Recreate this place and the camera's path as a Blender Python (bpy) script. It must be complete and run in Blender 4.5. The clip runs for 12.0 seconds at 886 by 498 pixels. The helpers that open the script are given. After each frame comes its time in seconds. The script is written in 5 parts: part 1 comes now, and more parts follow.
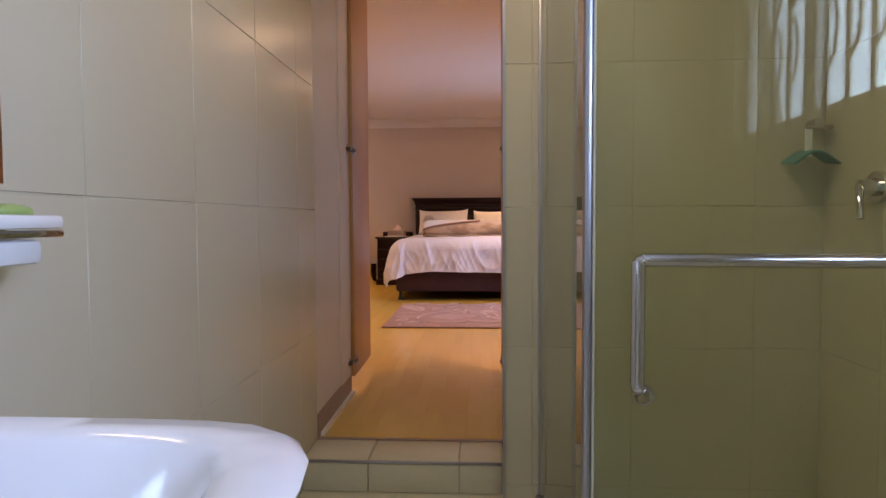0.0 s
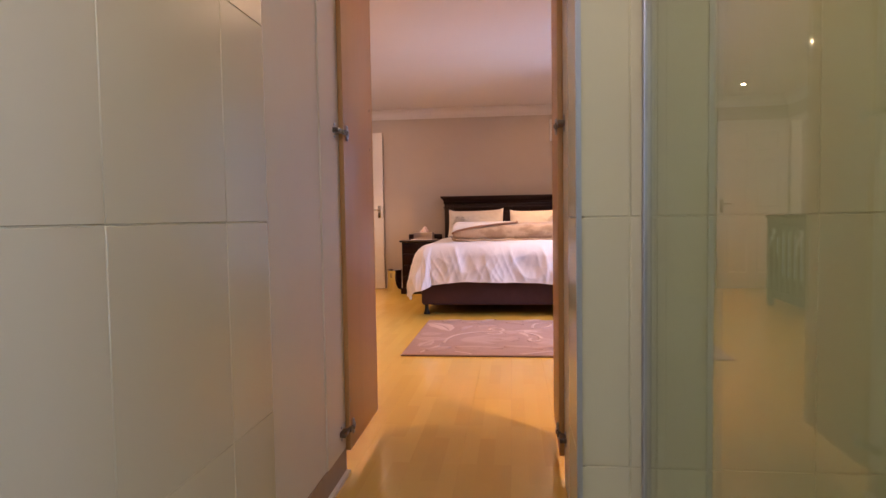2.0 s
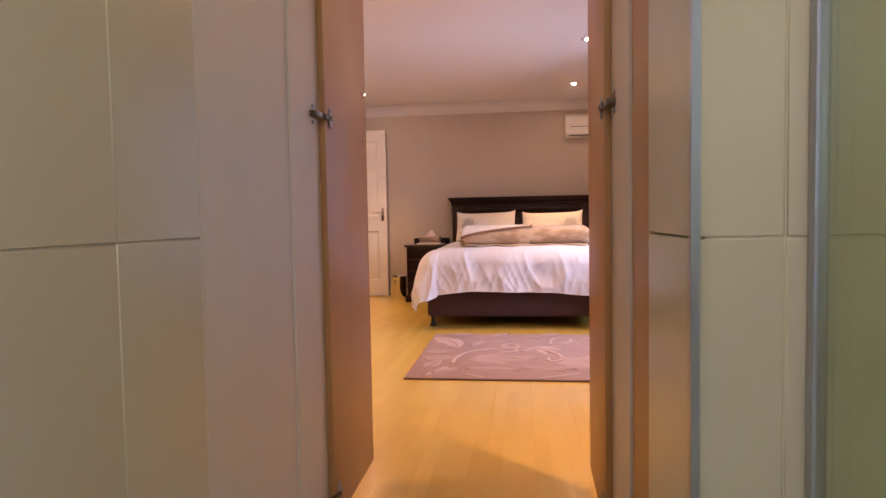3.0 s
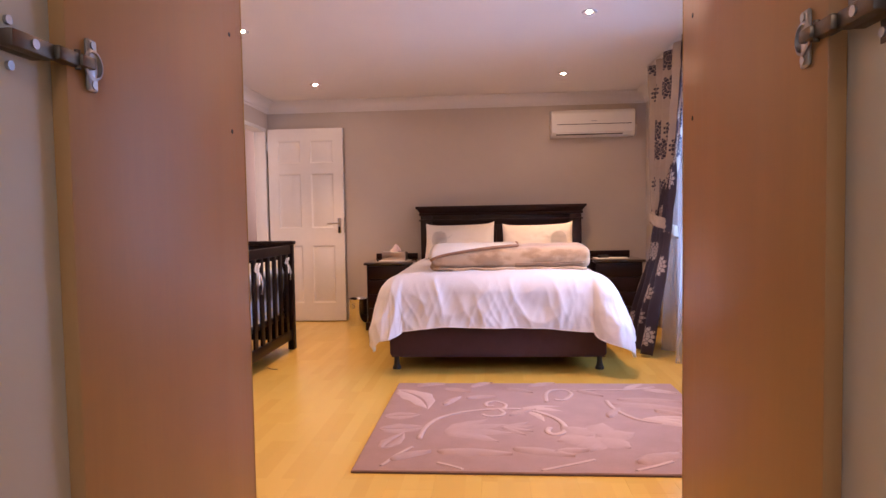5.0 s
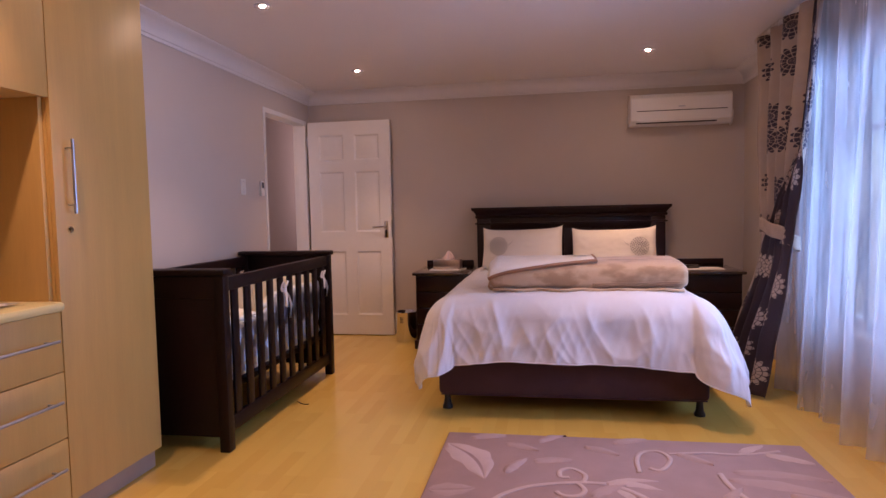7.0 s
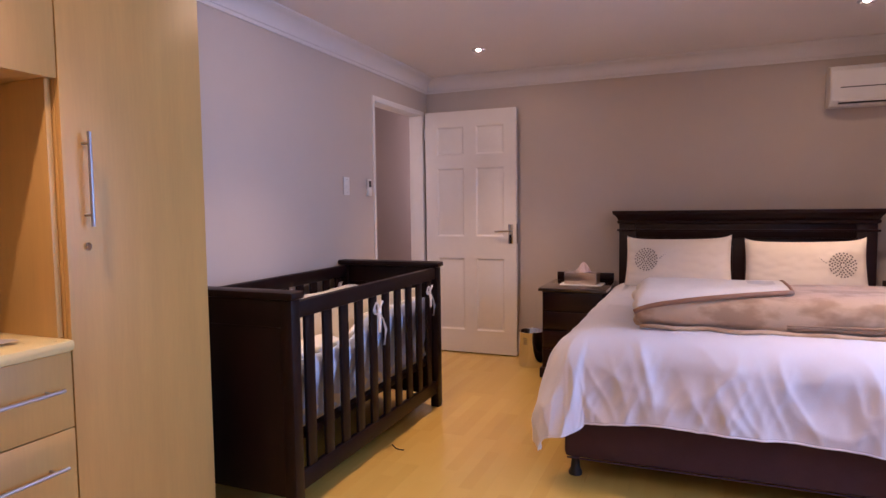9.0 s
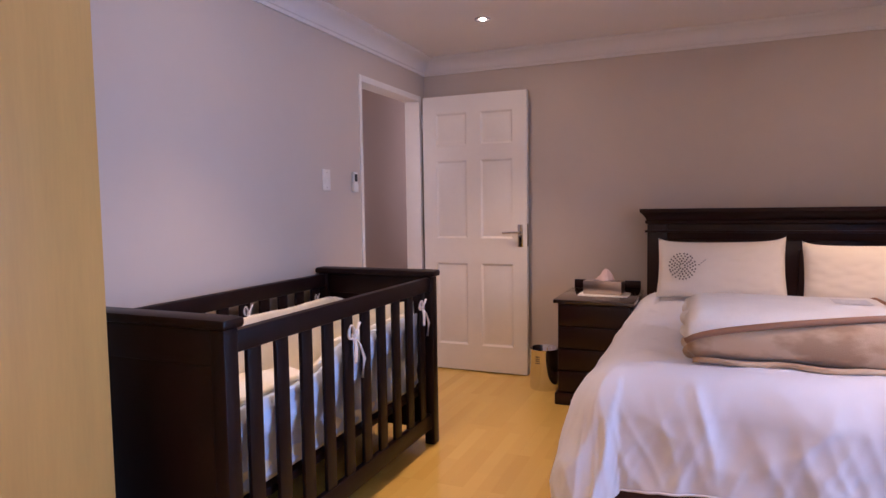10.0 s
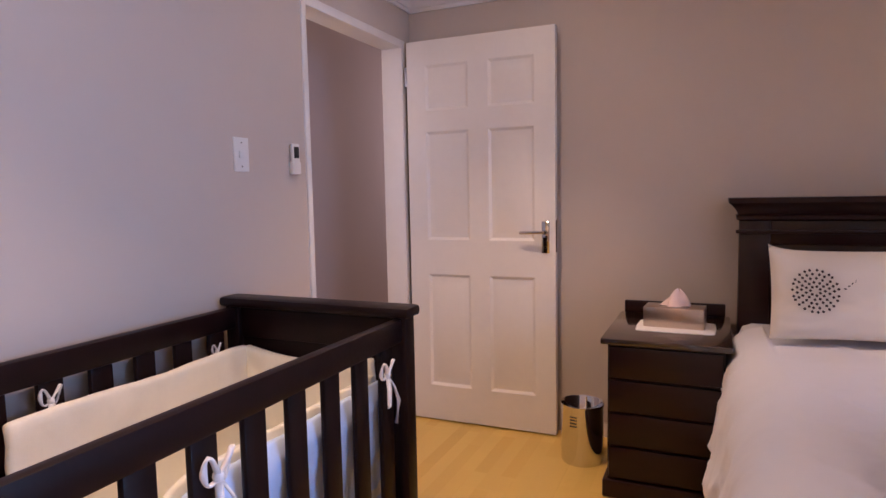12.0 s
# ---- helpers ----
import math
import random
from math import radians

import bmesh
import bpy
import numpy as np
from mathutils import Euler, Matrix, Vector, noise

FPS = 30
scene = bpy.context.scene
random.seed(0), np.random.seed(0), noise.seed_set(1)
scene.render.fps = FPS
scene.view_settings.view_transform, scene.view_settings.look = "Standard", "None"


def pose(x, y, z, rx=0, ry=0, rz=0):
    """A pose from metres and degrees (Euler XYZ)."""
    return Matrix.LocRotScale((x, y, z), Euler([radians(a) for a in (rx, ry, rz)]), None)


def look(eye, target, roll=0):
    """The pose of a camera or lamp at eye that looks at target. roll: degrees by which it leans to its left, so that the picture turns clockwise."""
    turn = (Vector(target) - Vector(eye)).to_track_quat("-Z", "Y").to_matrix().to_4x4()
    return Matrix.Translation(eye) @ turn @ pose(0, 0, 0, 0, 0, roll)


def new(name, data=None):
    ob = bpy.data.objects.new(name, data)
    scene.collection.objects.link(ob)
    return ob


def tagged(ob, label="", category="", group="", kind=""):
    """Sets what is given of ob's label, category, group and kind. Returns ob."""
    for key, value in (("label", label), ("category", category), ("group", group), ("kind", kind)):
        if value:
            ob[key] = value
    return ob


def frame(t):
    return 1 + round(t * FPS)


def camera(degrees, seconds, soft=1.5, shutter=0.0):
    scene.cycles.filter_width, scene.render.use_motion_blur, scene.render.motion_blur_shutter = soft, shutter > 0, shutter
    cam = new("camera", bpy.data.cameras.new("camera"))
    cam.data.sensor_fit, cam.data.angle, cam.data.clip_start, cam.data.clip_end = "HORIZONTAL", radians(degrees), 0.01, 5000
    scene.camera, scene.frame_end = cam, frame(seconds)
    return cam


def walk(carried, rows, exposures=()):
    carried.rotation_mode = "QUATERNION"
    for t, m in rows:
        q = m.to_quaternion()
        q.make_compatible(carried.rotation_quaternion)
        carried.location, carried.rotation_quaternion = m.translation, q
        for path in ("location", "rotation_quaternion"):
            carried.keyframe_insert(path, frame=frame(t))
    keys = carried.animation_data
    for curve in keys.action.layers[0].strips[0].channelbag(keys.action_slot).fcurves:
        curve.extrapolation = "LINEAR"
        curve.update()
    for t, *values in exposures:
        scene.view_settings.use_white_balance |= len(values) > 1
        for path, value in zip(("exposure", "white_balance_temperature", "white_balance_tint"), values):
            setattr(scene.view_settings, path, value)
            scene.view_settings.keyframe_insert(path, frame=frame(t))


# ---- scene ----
cam = camera(71.3, 12.0)
PATH = [
    (0, (0.951, -8.796, 0.883), (0.834, -6.801, 0.789), -0.3),
    (0.5, (0.946, -8.593, 0.899), (0.82, -6.6, 0.798), -0.4),
    (1, (0.947, -8.356, 0.921), (0.805, -6.364, 0.818), -0.5),
    (1.5, (0.938, -8.126, 0.925), (0.766, -6.136, 0.82), -0.7),
    (2, (0.912, -7.867, 0.929), (0.686, -5.882, 0.827), -0.9),
    (2.5, (0.866, -7.638, 0.945), (0.621, -5.655, 0.844), -0.9),
    (3, (0.845, -7.374, 0.952), (0.598, -5.392, 0.853), -1.0),
    (5, (0.748, -6.327, 1.063), (0.598, -4.335, 0.967), -1.0),
    (5.5, (0.746, -6.115, 1.098), (0.618, -4.122, 1.003), -1.2),
    (6, (0.736, -5.906, 1.14), (0.594, -3.913, 1.042), -1.3),
    (6.5, (0.717, -5.741, 1.159), (0.52, -3.754, 1.05), -1.3),
    (7, (0.676, -5.568, 1.176), (0.341, -3.6, 1.053), -1.2),
    (7.5, (0.656, -5.425, 1.2), (0.148, -3.495, 1.071), -1.1),
    (9.5, (0.496, -4.49, 1.242), (-0.278, -2.651, 1.106), -0.7),
    (10, (0.387, -4.169, 1.23), (-0.394, -2.333, 1.093), -0.8),
    (10.5, (0.29, -3.892, 1.227), (-0.497, -2.058, 1.085), -0.9),
    (11, (0.171, -3.542, 1.224), (-0.618, -1.711, 1.069), -1.0),
    (11.5, (0.054, -3.243, 1.233), (-0.741, -1.416, 1.067), -1.1),
    (12, (-0.058, -2.918, 1.236), (-0.861, -1.095, 1.06), -1.1),
]
EXPOSURE = [(0, -0.12, 6800, 36), (1.0, 0.13, 6850, 36), (2.5, 0.32, 6750, 36), (5.0, 0.40, 6100, 37), (5.5, 0.34, 5700, 36), (6.5, -0.05, 5450, 37), (7.0, -0.30, 5800, 41), (7.5, -0.24, 5750, 40), (9.5, 0.0, 5350, 33), (12, 0.18, 5250, 28)]
walk(cam, [(t, look(eye, target, roll)) for t, eye, target, roll in PATH], EXPOSURE)

# ---- sizes of the place ----
X0, X1 = -1.60, 2.36            # bedroom, left and right wall
Y0, Y1 = -5.70, 0.18            # bedroom, passage wall and headboard wall
CEIL = 2.33
BX0, BX1 = 0.295, 2.10          # bathroom
BY0, BY1 = -10.2, -6.66
BZ = -0.12
PX0, PX1 = 0.295, 1.09          # passage through the wardrobe wall

# ---- light ----
world = bpy.data.worlds.new("sky")
scene.world = world
world.use_nodes = True
wn, wl = world.node_tree.nodes, world.node_tree.links
sky = wn.new("ShaderNodeTexSky")
sky.sky_type, sky.sun_disc, sky.sun_elevation, sky.sun_rotation = "NISHITA", False, radians(48), radians(150)
wl.new(sky.outputs["Color"], wn["Background"].inputs["Color"])
wn["Background"].inputs["Strength"].default_value = 0.15
sun = new("sun", bpy.data.lights.new("sun", "SUN"))
sun.data.energy, sun.data.angle, sun.data.color = 5.0, radians(2), (1.0, 0.93, 0.82)
sun.matrix_world = look((-3, 4, 6), (0, 0, 0))

DOWNLIGHTS = [(-0.84, -0.64), (1.42, -0.74), (-0.87, -2.28), (1.385, -2.38), (-0.87, -3.97), (1.385, -3.97), (-0.87, -5.52), (1.40, -5.52)]
for lx, ly in DOWNLIGHTS:
    lamp = new("downlight_lamp", bpy.data.lights.new("downlight_lamp", "SPOT"))
    lamp.data.energy, lamp.data.color = 76, (1.0, 0.64, 0.32)
    lamp.data.spot_size, lamp.data.spot_blend, lamp.data.shadow_soft_size = radians(86), 1.0, 0.025
    lamp.matrix_world = look((lx, ly, CEIL - 0.012), (lx, ly, 0))
# area lamps: sky light at the two windows, then fill for the hall
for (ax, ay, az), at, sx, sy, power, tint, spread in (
        ((2.50, -2.62, 1.27), (0, -2.62, 0.88), 2.12, 1.42, 50, (0.38, 0.65, 1.0), 112),
        ((2.26, -9.17, 1.63), (0, -9.17, 1.3), 1.2, 0.66, 49, (0.45, 0.69, 1.0), 140),
        # added hall fills for wall and jamb, no lamp is seen there
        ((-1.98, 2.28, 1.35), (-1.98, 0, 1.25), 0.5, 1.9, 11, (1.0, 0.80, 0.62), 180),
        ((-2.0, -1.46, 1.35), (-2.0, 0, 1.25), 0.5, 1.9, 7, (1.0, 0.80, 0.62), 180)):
    lamp = new("window_hall_fill", bpy.data.lights.new("window_hall_fill", "AREA"))
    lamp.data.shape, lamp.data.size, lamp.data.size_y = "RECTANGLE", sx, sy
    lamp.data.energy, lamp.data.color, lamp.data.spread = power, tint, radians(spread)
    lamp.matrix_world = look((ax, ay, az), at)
bath_lamp = new("bathroom_lamp", bpy.data.lights.new("bathroom_lamp", "AREA"))
bath_lamp.data.shape, bath_lamp.data.size, bath_lamp.data.energy, bath_lamp.data.color = "DISK", 0.25, 7.0, (1.0, 0.86, 0.54)
bath_lamp.matrix_world = look((0.95, -7.45, CEIL - 0.03), (0.95, -7.45, 0))


# ---- helpers of this scene ----
def box(bm, x0, x1, y0, y1, z0, z1, bevel=0.0, seg=2):
    g = bmesh.ops.create_cube(bm, size=1.0)["verts"]
    for v in g:
        v.co = Vector((x0 + (v.co.x + 0.5) * (x1 - x0), y0 + (v.co.y + 0.5) * (y1 - y0), z0 + (v.co.z + 0.5) * (z1 - z0)))
    if bevel:
        edges = {e for v in g for e in v.link_edges}
        bmesh.ops.bevel(bm, geom=list(edges), offset=bevel, segments=seg, affect="EDGES", profile=0.5)


def cyl(bm, p, q, r0, r1=None, seg=20, caps=True):
    p, q = Vector(p), Vector(q)
    d = q - p
    m = Matrix.Translation((p + q) / 2) @ d.to_track_quat("Z", "Y").to_matrix().to_4x4()
    bmesh.ops.create_cone(bm, cap_ends=caps, segments=seg, radius1=r0, radius2=r0 if r1 is None else r1, depth=d.length, matrix=m)


def lathe(bm, profile, seg=32, centre=(0, 0, 0)):
    rings = []
    for r, z in profile:
        rings.append([bm.verts.new((centre[0] + r * math.cos(2 * math.pi * k / seg), centre[1] + r * math.sin(2 * math.pi * k / seg), centre[2] + z)) for k in range(seg)])
    for a, b in zip(rings, rings[1:]):
        for k in range(seg):
            bm.faces.new((a[k], a[(k + 1) % seg], b[(k + 1) % seg], b[k]))


def tube(bm, pts, r, seg=10, flat=1.0):
    """A tube of radius r along the points."""
    pts = [Vector(p) for p in pts]
    rings = []
    for i, p in enumerate(pts):
        d = (pts[min(i + 1, len(pts) - 1)] - pts[max(i - 1, 0)]).normalized()
        side = d.cross(Vector((0, 0, 1)))
        side = Vector((1, 0, 0)) if side.length < 0.05 else side.normalized()
        up = side.cross(d).normalized()
        rings.append([bm.verts.new(p + r * (math.cos(2 * math.pi * k / seg) * side + flat * math.sin(2 * math.pi * k / seg) * up)) for k in range(seg)])
    for a, b in zip(rings, rings[1:]):
        for k in range(seg):
            bm.faces.new((a[k], a[(k + 1) % seg], b[(k + 1) % seg], b[k]))
    bm.faces.new(rings[0][::-1]), bm.faces.new(rings[-1])


def grid(bm, nu, nv, f):
    vs = [[bm.verts.new(f(i / nu, j / nv)) for j in range(nv + 1)] for i in range(nu + 1)]
    for i in range(nu):
        for j in range(nv):
            bm.faces.new((vs[i][j], vs[i + 1][j], vs[i + 1][j + 1], vs[i][j + 1]))
    return vs


def part(name, bm, material, parent=None, label="", smooth=None):
    """One mesh object from a bmesh, under a thing or a part."""
    bmesh.ops.recalc_face_normals(bm, faces=bm.faces)
    me = bpy.data.meshes.new(name)
    bm.to_mesh(me)
    bm.free()
    me.materials.append(material)
    if smooth is not None:
        me.shade_smooth() if smooth >= 180 else me.set_sharp_from_angle(angle=radians(smooth))
        if smooth < 180:
            for p in me.polygons:
                p.use_smooth = True
    ob = new(name, me)
    ob.parent = parent
    if label:
        ob["label"] = label
    return ob


def boxpart(name, b, material, parent=None, label="", bevel=0.003):
    bm = bmesh.new()
    box(bm, *b, bevel=bevel)
    return part(name, bm, material, parent, label, 40)


def thing(name, at, label, category, group="", turn=0):
    ob = new(name)
    ob.empty_display_size = 0.1
    ob.matrix_basis = pose(*at, 0, 0, turn)
    return tagged(ob, label, category, group)


def setting(ob, label, category):
    return tagged(ob, label, category, kind="structure")


# ---- materials ----
def mat(name, color, rough=0.5, metal=0.0, var=0.12, scale=6.0, bump=0.0, bscale=200.0, stretch=(1, 1, 1), coat=0.0, island=0.0, stain=0.0, spec=0.5):
    """Principled with noise at two scales in colour and roughness, and a fine bump."""
    m = bpy.data.materials.new(name)
    m.use_nodes = True
    n, l = m.node_tree.nodes, m.node_tree.links
    p = n["Principled BSDF"]
    p.inputs["Roughness"].default_value, p.inputs["Metallic"].default_value = rough, metal
    p.inputs["Coat Weight"].default_value, p.inputs["Coat Roughness"].default_value = coat, 0.15
    p.inputs["Specular IOR Level"].default_value = spec
    tc, mp = n.new("ShaderNodeTexCoord"), n.new("ShaderNodeMapping")
    mp.inputs["Scale"].default_value = stretch
    l.new(tc.outputs["Object"], mp.inputs["Vector"])
    big, small = n.new("ShaderNodeTexNoise"), n.new("ShaderNodeTexNoise")
    big.inputs["Scale"].default_value, small.inputs["Scale"].default_value = scale, scale * 9
    big.inputs["Detail"].default_value = small.inputs["Detail"].default_value = 4
    l.new(mp.outputs["Vector"], big.inputs["Vector"]), l.new(mp.outputs["Vector"], small.inputs["Vector"])
    add = n.new("ShaderNodeMath")
    add.operation = "MULTIPLY_ADD"
    add.inputs[1].default_value = 0.5
    l.new(small.outputs["Fac"], add.inputs[0]), l.new(big.outputs["Fac"], add.inputs[2])
    ramp = n.new("ShaderNodeMapRange")
    ramp.inputs["From Min"].default_value, ramp.inputs["From Max"].default_value = 0.45, 1.05
    ramp.inputs["To Min"].default_value, ramp.inputs["To Max"].default_value = 1 - var, 1 + var
    l.new(add.outputs[0], ramp.inputs["Value"])
    value = ramp.outputs["Result"]
    if island:
        info, rnd = n.new("ShaderNodeObjectInfo"), n.new("ShaderNodeMapRange")
        rnd.inputs["To Min"].default_value, rnd.inputs["To Max"].default_value = 1 - island, 1 + island
        l.new(info.outputs["Random"], rnd.inputs["Value"])
        mul = n.new("ShaderNodeMath")
        mul.operation = "MULTIPLY"
        l.new(value, mul.inputs[0]), l.new(rnd.outputs["Result"], mul.inputs[1])
        value = mul.outputs[0]
    shade = n.new("ShaderNodeVectorMath")
    shade.operation = "SCALE"
    shade.inputs[0].default_value = color
    l.new(value, shade.inputs["Scale"])
    l.new(shade.outputs["Vector"], p.inputs["Base Color"])
    rr = n.new("ShaderNodeMapRange")
    rr.inputs["To Min"].default_value, rr.inputs["To Max"].default_value = max(rough * 0.8, 0.02), min(rough * 1.2, 1)
    l.new(small.outputs["Fac"], rr.inputs["Value"])
    if var:
        l.new(rr.outputs["Result"], p.inputs["Roughness"])
    if bump:
        fine, bp = n.new("ShaderNodeTexNoise"), n.new("ShaderNodeBump")
        fine.inputs["Scale"].default_value, fine.inputs["Detail"].default_value = bscale, 3
        bp.inputs["Strength"].default_value, bp.inputs["Distance"].default_value = bump, 0.002
        l.new(mp.outputs["Vector"], fine.inputs["Vector"])
        l.new(fine.outputs["Fac"], bp.inputs["Height"]), l.new(bp.outputs["Normal"], p.inputs["Normal"])
    return m


def glass(name, tint, rough=0.0):
    """Thin clear sheet: see-through, with a mirror gloss that rises towards grazing views."""
    m = bpy.data.materials.new(name)
    m.use_nodes = True
    n, l = m.node_tree.nodes, m.node_tree.links
    n.remove(n["Principled BSDF"])
    gl, tr, mix = n.new("ShaderNodeBsdfGlossy"), n.new("ShaderNodeBsdfTransparent"), n.new("ShaderNodeMixShader")
    lw, pw, sc = n.new("ShaderNodeLayerWeight"), n.new("ShaderNodeMath"), n.new("ShaderNodeMath")
    gl.inputs["Roughness"].default_value = rough
    tr.inputs["Color"].default_value = (*tint, 1)
    lw.inputs["Blend"].default_value = 0.5
    pw.operation, sc.operation = "POWER", "MULTIPLY_ADD"
    pw.inputs[1].default_value, sc.inputs[1].default_value, sc.inputs[2].default_value = 5.0, 0.95, 0.045
    l.new(lw.outputs["Facing"], pw.inputs[0]), l.new(pw.outputs[0], sc.inputs[0]), l.new(sc.outputs[0], mix.inputs[0])
    l.new(tr.outputs[0], mix.inputs[1]), l.new(gl.outputs[0], mix.inputs[2])
    l.new(mix.outputs[0], n["Material Output"].inputs["Surface"])
    return m


def glowing(name, color, strength):
    m = bpy.data.materials.new(name)
    m.use_nodes = True
    p = m.node_tree.nodes["Principled BSDF"]
    p.inputs["Base Color"].default_value = p.inputs["Emission Color"].default_value = (*color, 1)
    p.inputs["Emission Strength"].default_value = strength
    return m


PLASTER = mat("taupe_paint", (0.57, 0.497, 0.43), 0.75, var=0.03, scale=1.5, bump=0.12, bscale=260)
CEILING = mat("ceiling_paint", (0.80, 0.76, 0.73), 0.8, var=0.02, scale=1.2, bump=0.08, bscale=220)
CORNICE = mat("cornice_paint", (0.78, 0.75, 0.72), 0.7, var=0.02, scale=2)
HALLPAINT = mat("hall_paint", (0.52, 0.44, 0.42), 0.8, var=0.03, scale=1.5, bump=0.1)
WHITE = mat("white_gloss_paint", (0.80, 0.77, 0.73), 0.38, var=0.03, scale=3, bump=0.05, bscale=300)
PLASTIC = mat("white_plastic", (0.78, 0.76, 0.72), 0.35, var=0.02, scale=5)
LAMINATE = mat("maple_laminate", (0.70, 0.465, 0.095), 0.26, var=0.0, island=0.03, bump=0.03, bscale=60, coat=0.25)
MELAMINE = mat("white_melamine", (0.72, 0.68, 0.64), 0.42, var=0.03, scale=2)
MAPLE = mat("maple_melamine", (0.57, 0.36, 0.105), 0.42, var=0.08, scale=2.2, stretch=(6, 6, 0.5), bump=0.04, bscale=80)
LEAFBROWN = mat("beech_door_face", (0.54, 0.29, 0.12), 0.4, var=0.06, scale=2.0, stretch=(6, 6, 0.5), bump=0.03, bscale=80)
DARKWOOD = mat("dark_mahogany", (0.018, 0.0050, 0.0050), 0.34, var=0.3, scale=3.0, stretch=(2, 2, 9), bump=0.08, bscale=90, coat=0.05, spec=0.3)
WENGE = mat("wenge_cot_wood", (0.011, 0.0042, 0.0045), 0.42, var=0.3, scale=4.0, stretch=(4, 4, 1), bump=0.08, bscale=110, spec=0.2)
BASEFABRIC = mat("aubergine_upholstery", (0.062, 0.028, 0.040), 0.85, var=0.12, scale=14, bump=0.3, bscale=500)
DUVET = mat("white_cotton", (0.76, 0.755, 0.82), 0.85, var=0.02, scale=3, bump=0.15, bscale=420)
PILLOW = mat("cream_cotton", (0.80, 0.74, 0.66), 0.85, var=0.02, scale=5, bump=0.12, bscale=500)
TILE = mat("cream_wall_tile", (0.592, 0.552, 0.422), 0.26, var=0.0, island=0.02, bump=0.03, bscale=30)
GROUT = mat("grout", (0.60, 0.565, 0.425), 0.9, var=0.08, scale=30)
FLOORTILE = mat("step_tile", (0.66, 0.62, 0.47), 0.3, var=0.05, scale=5, island=0.03)
CHROME = mat("chrome", (0.62, 0.62, 0.64), 0.07, 1.0, var=0.03, scale=9)
ALU = mat("satin_aluminium", (0.46, 0.47, 0.53), 0.38, 1.0, var=0.04, scale=9, stretch=(8, 8, 0.4))
DARKMETAL = mat("tarnished_hinge_metal", (0.16, 0.13, 0.11), 0.38, 1.0, var=0.2, scale=60)
CERAMIC = mat("white_ceramic", (0.82, 0.83, 0.86), 0.10, var=0.01, scale=3, coat=0.6)
BLACK = mat("black_plastic", (0.012, 0.011, 0.012), 0.45, var=0.2, scale=20)
GLASS = glass("clear_glass", (0.93, 0.97, 0.92))
SHOWERGLASS = glass("shower_glass", (0.915, 0.935, 0.835))
MIRROR = mat("mirror_silver", (0.9, 0.9, 0.9), 0.01, 1.0, var=0.0)
GLOW = glowing("downlight_bulb", (1.0, 0.70, 0.40), 1300)


# ---- pattern materials ----
def sheer_material():
    m = bpy.data.materials.new("sheer_voile")
    m.use_nodes = True
    n, l = m.node_tree.nodes, m.node_tree.links
    n.remove(n["Principled BSDF"])
    di, tl, tr = n.new("ShaderNodeBsdfDiffuse"), n.new("ShaderNodeBsdfTranslucent"), n.new("ShaderNodeBsdfTransparent")
    di.inputs["Color"].default_value = (0.80, 0.78, 0.80, 1)
    tl.inputs["Color"].default_value = (0.76, 0.80, 0.88, 1)
    a, b = n.new("ShaderNodeMixShader"), n.new("ShaderNodeMixShader")
    a.inputs[0].default_value = 0.62
    tc, wv = n.new("ShaderNodeTexCoord"), n.new("ShaderNodeTexNoise")
    mp = n.new("ShaderNodeMapping")
    mp.inputs["Scale"].default_value = (1, 6, 0.6)
    wv.inputs["Scale"].default_value, wv.inputs["Detail"].default_value = 3, 3
    rg = n.new("ShaderNodeMapRange")
    rg.inputs["From Min"].default_value, rg.inputs["From Max"].default_value = 0.35, 0.7
    rg.inputs["To Min"].default_value, rg.inputs["To Max"].default_value = 0.52, 0.76
    l.new(tc.outputs["Object"], mp.inputs["Vector"]), l.new(mp.outputs["Vector"], wv.inputs["Vector"])
    l.new(wv.outputs["Fac"], rg.inputs["Value"]), l.new(rg.outputs["Result"], b.inputs[0])
    l.new(di.outputs[0], a.inputs[1]), l.new(tl.outputs[0], a.inputs[2])
    l.new(a.outputs[0], b.inputs[1]), l.new(tr.outputs[0], b.inputs[2])
    l.new(b.outputs[0], n["Material Output"].inputs["Surface"])
    return m


